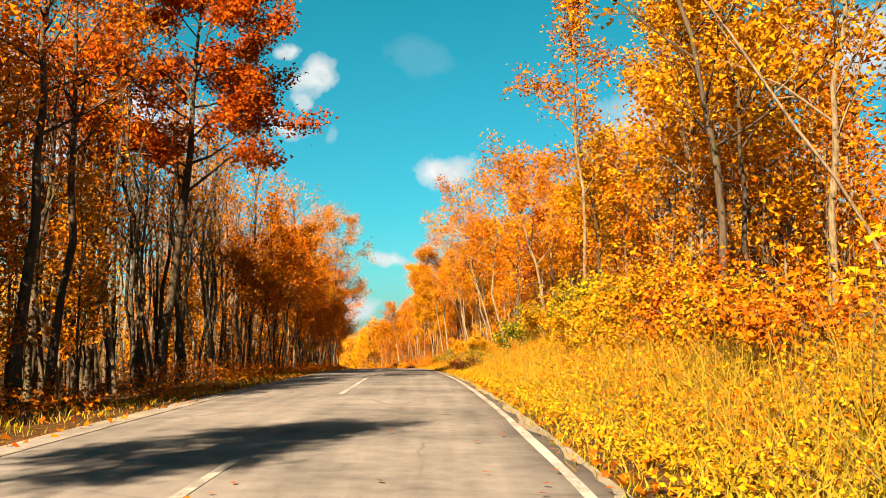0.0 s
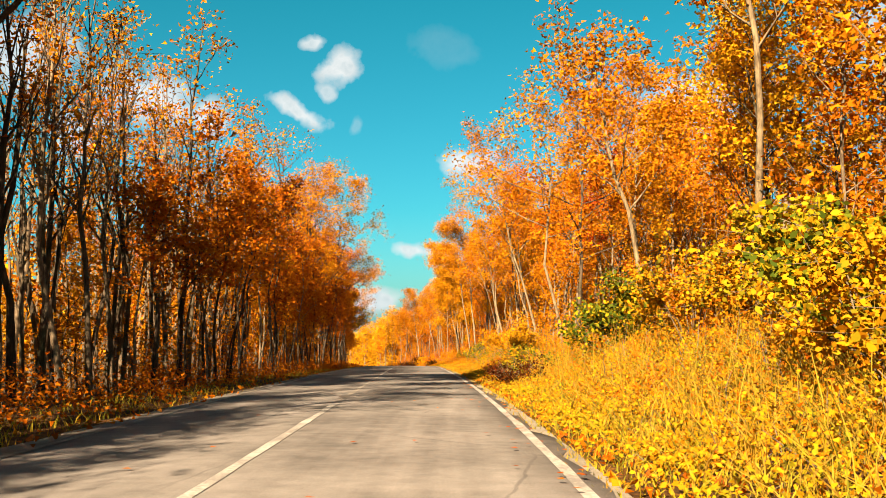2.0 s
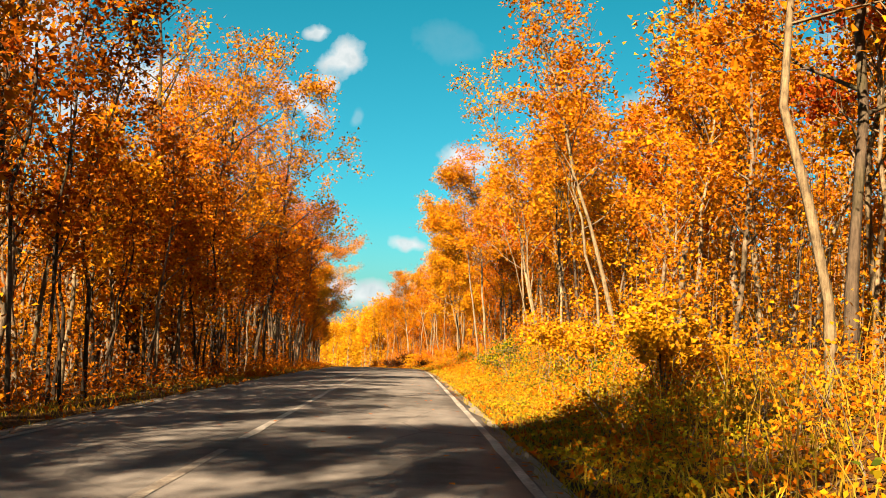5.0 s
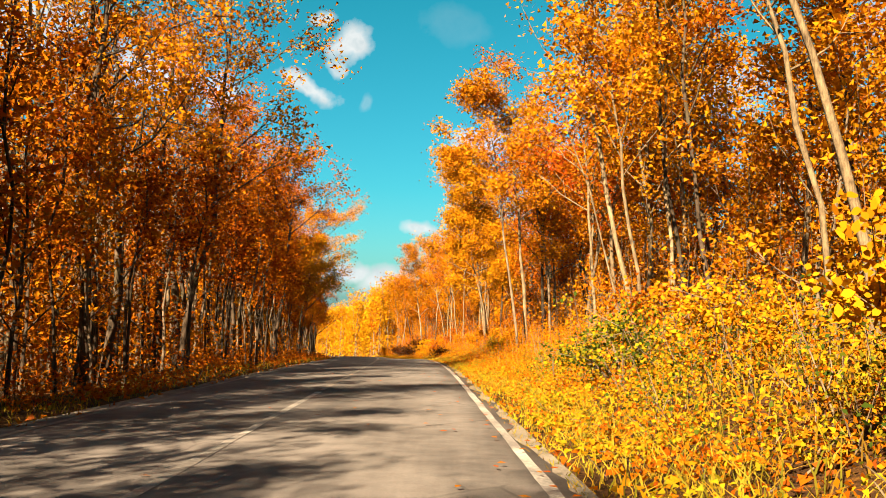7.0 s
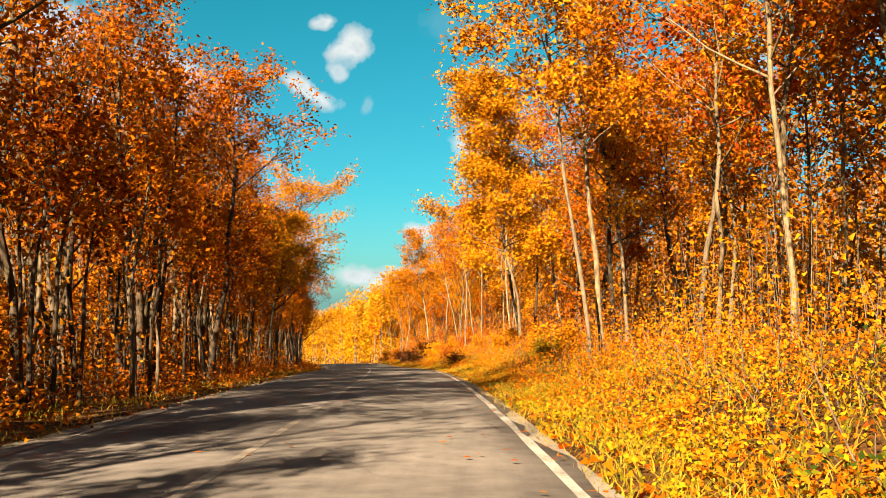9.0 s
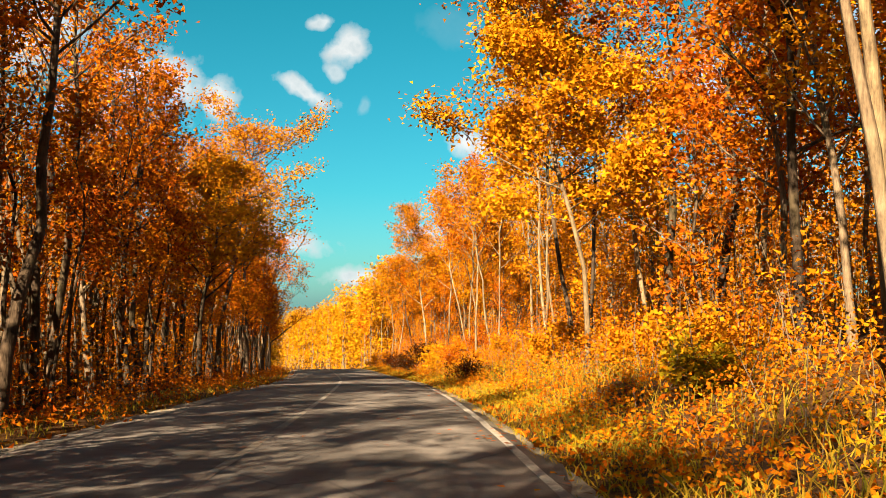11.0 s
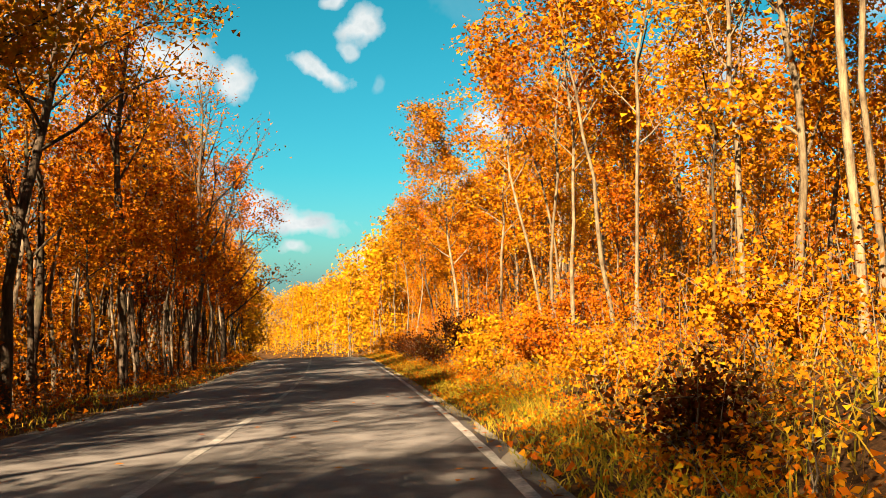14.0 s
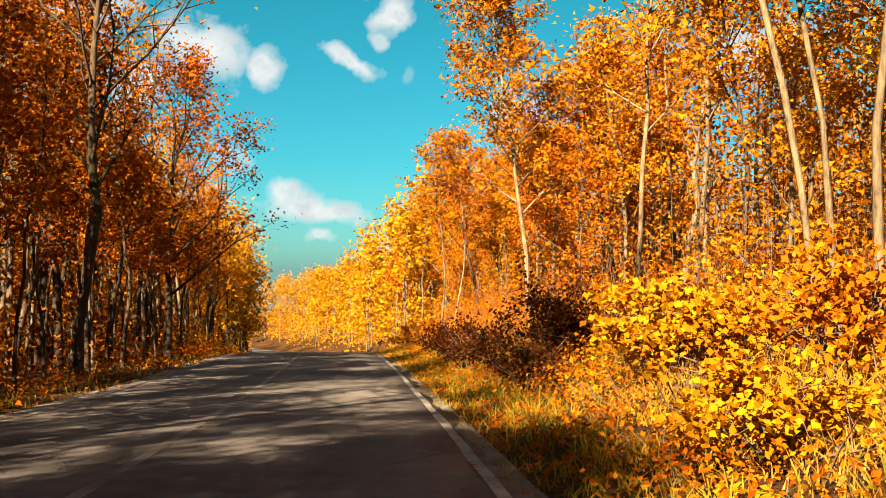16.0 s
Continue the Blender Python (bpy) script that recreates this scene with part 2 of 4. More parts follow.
m, n = material("leaf_litter_soil")
at = n.add("ShaderNodeTexCoord").outputs["Object"]
a, b = n.noise(9.0, 6.0, 0.7, at), n.noise(0.5, 4.0, 0.55, at)
c = n.ramp(n.span(n.math("ADD", n.math("MULTIPLY", a, 0.7), n.math("MULTIPLY", b, 0.4)), 0.38, 0.75),
           (0.0, (0.016, 0.009, 0.005)), (0.4, (0.042, 0.02, 0.008)), (0.75, (0.105, 0.046, 0.010)), (1.0, (0.17, 0.09, 0.016)))
finish(n, c, 0.95, a, 0.08, spec=0.05)
SOIL = m

m, n = material("gravel_shoulder")
at = n.add("ShaderNodeTexCoord").outputs["Object"]
a = n.noise(25.0, 4.0, 0.7, at)
finish(n, n.ramp(n.span(n.math("ADD", n.math("MULTIPLY", a, 0.6), n.math("MULTIPLY", n.noise(1.2, 3.0, at=at), 0.5)), 0.4, 0.7), (0.0, (0.085, 0.068, 0.05)), (1.0, (0.21, 0.175, 0.135))), 0.95, a, 0.02)
GRAVEL = m


# ---- mesh writers ----
def quads(name, points, faces, mat):
    """A mesh from arrays, all faces with as many corners."""
    me = bpy.data.meshes.new(name)
    faces = np.asarray(faces, np.int32)
    me.vertices.add(len(points)), me.loops.add(faces.size), me.polygons.add(len(faces))
    me.vertices.foreach_set("co", np.asarray(points, np.float32).ravel())
    me.loops.foreach_set("vertex_index", faces.ravel())
    me.polygons.foreach_set("loop_start", np.arange(0, faces.size, faces.shape[1], dtype=np.int32))
    me.update(calc_edges=True)
    me.materials.append(mat)
    return me


def part(name, mesh, parent, label=""):
    ob = new(name, mesh)
    ob.parent = parent
    return tagged(ob, label) if label else ob


def smooth(me):
    me.polygons.foreach_set("use_smooth", np.ones(len(me.polygons), bool))
    return me


class Wood:
    """Collects tapered tubes into one mesh."""

    def __init__(self):
        self.points, self.faces, self.count = [], [], 0

    def tube(self, way, radii, sides):
        way = np.asarray(way, float)
        k = len(way)
        along = np.gradient(way, axis=0)
        along /= np.linalg.norm(along, axis=1, keepdims=True) + 1e-9
        ref = np.where(np.abs(along[:, 2:]) > 0.8, [[1.0, 0, 0]], [[0, 0, 1.0]])
        ref = np.broadcast_to(ref[k // 2], along.shape)
        e1 = np.cross(along, ref)
        e1 /= np.linalg.norm(e1, axis=1, keepdims=True) + 1e-9
        e2 = np.cross(along, e1)
        a = np.linspace(0, 2 * np.pi, sides, endpoint=False)
        ring = way[:, None] + np.asarray(radii)[:, None, None] * (np.cos(a)[None, :, None] * e1[:, None] + np.sin(a)[None, :, None] * e2[:, None])
        i, j = np.meshgrid(np.arange(k - 1), np.arange(sides), indexing="ij")
        jn = (j + 1) % sides
        f = np.stack([i * sides + j, i * sides + jn, (i + 1) * sides + jn, (i + 1) * sides + j], -1).reshape(-1, 4)
        self.points.append(ring.reshape(-1, 3)), self.faces.append(f + self.count)
        self.count += k * sides

    def mesh(self, name, mat):
        return smooth(quads(name, np.concatenate(self.points), np.concatenate(self.faces), mat))


def leaf_quads(rng, at, size, droop=0.3, wide=0.62, corners=4):
    """One pointed leaf at every place: four corners, tip and stalk on the long axis."""
    k = len(at)
    long = rng.normal(size=(k, 3))
    long[:, 2] = long[:, 2] * 0.6 - droop
    long /= np.linalg.norm(long, axis=1, keepdims=True)
    face = rng.normal(size=(k, 3)) + [0, 0, 0.9]
    side = np.cross(long, face)
    side /= np.linalg.norm(side, axis=1, keepdims=True) + 1e-9
    fold = np.cross(side, long) * 0.12
    size = (size * rng.uniform(0.65, 1.35, k))[:, None]
    p = np.stack([at - long * size * 0.5, at + side * size * wide * 0.5 + fold * size, at + long * size * 0.5, at - side * size * wide * 0.5 + fold * size], 1)
    if corners == 6:
        a, b, c, d = (p[:, n] for n in range(4))
        p = np.stack([a, b * 0.72 + a * 0.28, b * 0.8 + c * 0.3 - a * 0.1, c, d * 0.8 + c * 0.3 - a * 0.1, d * 0.72 + a * 0.28], 1)
    if corners == 3:
        p = p[:, (0, 1, 3)] + np.stack([0 * long, long * size * 0.4, long * size * 0.4], 1)
    return p.reshape(-1, 3), np.arange(corners * k).reshape(-1, corners)


def grow(rng, wood, root, height, radius, base, spread, limbs=12, lean=(0.0, 0.0), rise=50, subs=4, sides=(6, 3, 3), wobble=0.011):
    """A trunk with limbs and twigs; returns the places where leaves hang."""
    root = np.asarray(root, float)
    k = 10
    f = np.linspace(0, 1, k)
    drift = np.cumsum(rng.normal(0, wobble * height, (k, 2)), axis=0) * np.minimum(f * 3, 1)[:, None]
    trunk = np.zeros((k, 3))
    trunk[:, :2] = np.outer(f ** 1.15, lean) + drift
    trunk[:, 2] = f * height
    trunk += root
    trunk[0, 2] -= 0.25
    radii = radius * ((1 - f) ** 0.75) + 0.010
    radii *= rng.uniform(0.88, 1.12, k)
    radii[0] *= 1.3
    wood.tube(trunk, radii, sides[0])
    tips = [trunk[-1], trunk[-2]]
    for i in range(limbs):
        g = (base + (0.97 * height - base) * (i + rng.uniform(0.1, 0.9)) / limbs) / height
        at = np.array([np.interp(g, f, trunk[:, c]) for c in range(3)])
        az = i * 2.399 + rng.uniform(-0.6, 0.6)
        frac = (g * height - base) / max(height - base, 0.1)
        length = spread * (1.0 - 0.6 * frac ** 1.5) * rng.uniform(0.6, 1.2)
        el = radians(rise + 15 * frac + rng.uniform(-14, 14))
        out = np.array([math.cos(az) * math.cos(el), math.sin(az) * math.cos(el), math.sin(el)])
        q = np.linspace(0, 1, 5)
        limb = at + np.outer(q, out * length) + np.cumsum(rng.normal(0, 0.045 * length, (5, 3)), axis=0) * q[:, None]
        limb[:, 2] += 0.16 * length * q ** 2
        r = np.interp(g, f, radii) * 0.5
        wood.tube(limb, r * (1 - q) ** 0.8 + 0.006, sides[1])
        tips.append(limb[-1])
        for j in range(subs):
            b = rng.uniform(0.3, 0.98)
            at2 = np.array([np.interp(b, q, limb[:, c]) for c in range(3)])
            dirn = out + rng.normal(0, 0.7, 3)
            dirn[2] += 0.15
            dirn /= np.linalg.norm(dirn)
            l2 = length * rng.uniform(0.25, 0.55)
            q2 = np.array([0, 0.5, 1.0])
            twig = at2 + np.outer(q2, dirn * l2) + rng.normal(0, 0.06 * l2, (3, 3)) * q2[:, None]
            wood.tube(twig, (r * 0.4) * (1 - q2) ** 0.8 + 0.004, sides[2])
            tips += [twig[1], twig[2], twig[1] * 0.5 + twig[2] * 0.5]
    return np.array(tips)


def scatter(rng, tips, per, blur, keep=1.0):
    tips = tips[rng.random(len(tips)) < keep]
    at = np.repeat(tips, per, axis=0)
    return at + rng.normal(0, 1, at.shape) * [blur, blur, blur * 0.75]


def tree(seed, height, radius, base, spread, leaves, bark, per=18, blur=0.27, size=0.12, keep=0.8, label="", group="", name="tree", **kw):
    """A thing: an Empty at the root with its trunk and its crown."""
    rng = np.random.default_rng(seed)
    wood = Wood()
    tips = grow(rng, wood, (0, 0, 0), height, radius, base, spread, **kw)
    top = tagged(new(name), label, "tree", group)
    part("trunk", wood.mesh("trunk", bark), top)
    p, q = leaf_quads(rng, scatter(rng, tips, int(per * 1.75), blur, keep), size * 1.2, corners=3, wide=0.7)
    part("crown", quads("crown", p, q, leaves), top)
    return top


def stand(s, d, turn=0.0, size=1.0, sink=0.05):
    """The pose of a plant on the ground at s, d; turn in degrees from the road's heading."""
    x, y, z = place(s, d, bank(s, d) - sink)
    return Matrix.LocRotScale((x, y, z), Euler((0, 0, float(np.interp(s, RS, RT)) + radians(turn))), (size, size, size))


def put(ob, m):
    """Copy of a plant at the pose m, with its size."""
    c = copy_thing(ob, m)
    c.matrix_basis = m
    return c


# ---- ground and road ----
def strip(name, s_list, d_list, height, mat):
    s, d = np.meshgrid(s_list, d_list, indexing="ij")
    p = place(s.ravel(), d.ravel(), height(s.ravel(), d.ravel()))
    a, b = len(s_list), len(d_list)
    i, j = np.meshgrid(np.arange(a - 1), np.arange(b - 1), indexing="ij")
    i, j = i.ravel(), j.ravel()
    return quads(name, p, np.stack([i * b + j, i * b + j + 1, (i + 1) * b + j + 1, (i + 1) * b + j], -1), mat)


far_s = np.concatenate([[-850, -400, -150], np.arange(-60, 420, 2.0), [450, 520, 650, 900, 1500]])
far_d = np.concatenate([[-420, -200, -100, -60, -40, -30, -22], np.arange(-17, -7, 1.0), [-7, -6.4, -5.9, -5.4, -5.0, -4.7, -4.3, 0.9, 1.2, 1.5, 1.9, 2.3, 2.8, 3.4, 4.0], np.arange(4.6, 13, 0.8), [14, 17, 22, 30, 45, 60, 120, 400, 3000]])


def land(s, d):
    rough = 0.05 * np.sin(s * 2.1 + 3 * np.sin(d * 1.7)) * np.clip((np.abs(d + 1.6) - 3.4), 0, 1)
    return bank(s, d) + rough


tagged(new("ground", smooth(strip("ground", far_s, far_d, land, SOIL))), "forest soil covered in brown and golden leaf litter", "ground", kind="structure")

rng = np.random.default_rng(4)
road_s = np.arange(-60, 420, 0.5)
ragged_r = 1.37 + 0.07 * np.sin(road_s * 1.7) + 0.06 * np.sin(road_s * 0.61 + 2) + rng.normal(0, 0.03, len(road_s))
ragged_l = -4.72 + 0.08 * np.sin(road_s * 1.3) + 0.06 * np.sin(road_s * 0.47) + rng.normal(0, 0.03, len(road_s))
cols = [(ragged_l, -0.12), (ragged_l + 0.02, -0.02), (ragged_l * 0 - 4.3, 0.0), (ragged_l * 0 - 1.9, 0.02), (ragged_r * 0 + 0.6, 0.0), (ragged_r - 0.02, -0.02), (ragged_r, -0.12)]
pts = np.stack([place(road_s, dd, hh) for dd, hh in cols], 1).reshape(-1, 3)
b = len(cols)
i, j = np.meshgrid(np.arange(len(road_s) - 1), np.arange(b - 1), indexing="ij")
i, j = i.ravel(), j.ravel()
road = tagged(new("road", smooth(quads("road", pts, np.stack([i * b + j, i * b + j + 1, (i + 1) * b + j + 1, (i + 1) * b + j], -1), ASPHALT))),
              "worn pale asphalt country road with fine cracks", "road", kind="structure")


def paint(name, s0, s1, d, width, mat, parent):
    ss = np.linspace(s0, s1, max(2, int((s1 - s0) / 1.0) + 1))
    jag = np.random.default_rng(int(s0 * 10) + 999).normal(0, 0.008, (len(ss), 2))
    h = np.interp(d, (-4.3, -1.9, 0.6, 1.35), (0.0, 0.02, 0.0, -0.02)) + 0.005
    p = np.stack([place(ss, d - width / 2 + jag[:, 0], h), place(ss, d + width / 2 + jag[:, 1], h)], 1).reshape(-1, 3)
    i = np.arange(len(ss) - 1)
    return part(name, quads(name, p, np.stack([2 * i, 2 * i + 1, 2 * i + 3, 2 * i + 2], -1), mat), parent)


paint("edge_line", -20, 400, 1.18, 0.11, PAINT, road)
paint("edge_line", -20, 400, -4.42, 0.10, PAINT_FADED, road)
for s0, s1, mat in [(-4, -0.5, PAINT), (5.0, 9.7, PAINT), (22.0, 37.0, PAINT), (38.0, 56.8, PAINT_FADED), (58.0, 84.4, PAINT), (85.2, 102.0, PAINT_FADED), (103.0, 120.4, PAINT_FADED),
                    (121.2, 146.0, PAINT), (147.0, 165.0, PAINT_FADED), (166.0, 190.0, PAINT_FADED), (191.0, 216.0, PAINT_FADED)]:
    paint("centre_line", s0, s1, -1.88, 0.11, mat, road)
for side, d0, d1 in ((1, 1.25, 1.52), (-1, -5.0, -4.6)):
    sh = strip("shoulder", np.arange(-60, 420, 1.0), np.linspace(d0, d1, 6), lambda s, d: np.maximum(bank(s, d) + 0.025, -0.06 + 0 * s) + 0.008 * np.sin(s * 3 + d * 9), GRAVEL)
    tagged(new("shoulder", smooth(sh)), "narrow gravel shoulder along the asphalt edge", "shoulder", kind="structure")

# ---- trees ----
rng = np.random.default_rng(11)
L_LABEL, L_GROUP = "slender dark-stemmed forest tree with thinning rusty leaves", "trees along the shaded side of the road"
R_LABEL, R_GROUP = "slender forest tree with sunlit golden autumn leaves", "trees along the sunlit side of the road"
left_kinds = [tree(100 + i, rng.uniform(10.5, 13.0), rng.uniform(0.075, 0.13), rng.uniform(2.6, 5.0), rng.uniform(1.7, 2.5),
                   (LEAF_GOLD, LEAF_GOLD, LEAF_ORANGE)[i % 3], (BARK_DARK, BARK_GREY)[i % 4 == 3], per=int(rng.integers(5, 9)), keep=rng.uniform(0.5, 0.8), limbs=14, rise=52,
                   lean=(rng.uniform(-0.5, 0.5), rng.uniform(-0.5, 0.5)), label=L_LABEL, group=L_GROUP) for i in range(9)]
bare_kinds = [tree(150 + i, rng.uniform(11.0, 13.5), rng.uniform(0.06, 0.11), rng.uniform(3.0, 5.0), rng.uniform(2.0, 3.0),
                   (LEAF_ORANGE, LEAF_GOLD)[i % 2], (BARK_DARK, BARK_GREY)[i % 2], per=3, blur=0.22, keep=0.6, limbs=15, rise=60, subs=6,
                   lean=(rng.uniform(-0.4, 0.8), rng.uniform(-0.5, 0.5)), label="slender tree with bare branches and few orange leaves", group=L_GROUP) for i in range(4)]
right_kinds = [tree(200 + i, rng.uniform(9.5, 13.0), rng.uniform(0.055, 0.10), rng.uniform(2.6, 4.6), rng.uniform(1.8, 2.6),
                    (LEAF_GOLD, LEAF_ORANGE, LEAF_GOLD, LEAF_YELLOW, LEAF_GOLD, LEAF_GOLD, LEAF_RED, LEAF_ORANGE)[i % 8], (BARK_PALE, BARK_GREY, BARK_PALE, BARK_DARK)[i % 4], per=int(rng.integers(13, 18)), keep=0.8, limbs=16, rise=42,
                    lean=(rng.uniform(-0.9, 0.3), rng.uniform(-0.5, 0.5)), label=R_LABEL, group=R_GROUP) for i in range(10)]
left_saplings = [tree(300 + i, rng.uniform(4.5, 7.5), rng.uniform(0.03, 0.05), rng.uniform(0.5, 1.2), rng.uniform(1.2, 1.8), (LEAF_GOLD, LEAF_ORANGE)[i % 2], BARK_DARK,
                      per=10, keep=0.6, limbs=13, rise=40, subs=3, size=0.125, label="leafy orange sapling under taller dark trees", group="saplings under the shaded trees", name="sapling") for i in range(4)]
right_saplings = [tree(320 + i, rng.uniform(3.5, 7.0), rng.uniform(0.03, 0.05), rng.uniform(0.4, 1.0), rng.uniform(1.2, 1.8), (LEAF_GOLD, LEAF_YELLOW, LEAF_ORANGE, LEAF_GOLD)[i % 4], BARK_GREY,
                       per=11, keep=0.6, limbs=13, rise=38, subs=3, size=0.125, label="leafy golden sapling at the forest edge", group="saplings at the sunlit edge", name="sapling") for i in range(4)]
poles = [tree(340 + i, rng.uniform(5.5, 9.0), rng.uniform(0.03, 0.055), rng.uniform(2.6, 4.2), rng.uniform(0.9, 1.4), (LEAF_RUST, LEAF_ORANGE)[i % 2], (BARK_GREY, BARK_DARK, BARK_DARK)[i % 3],
              per=11, keep=0.7, limbs=8, rise=45, subs=3, lean=(rng.uniform(-0.5, 0.5), rng.uniform(-0.4, 0.4)), label="thin pole-like young tree at the forest edge", group="thin young trees by the shaded verge", name="young_tree") for i in range(6)]
used = []


def free(s, d, gap):
    if any((s - a) ** 2 + (d - c) ** 2 < gap * gap for a, c in used):
        return False
    used.append((s, d))
    return True


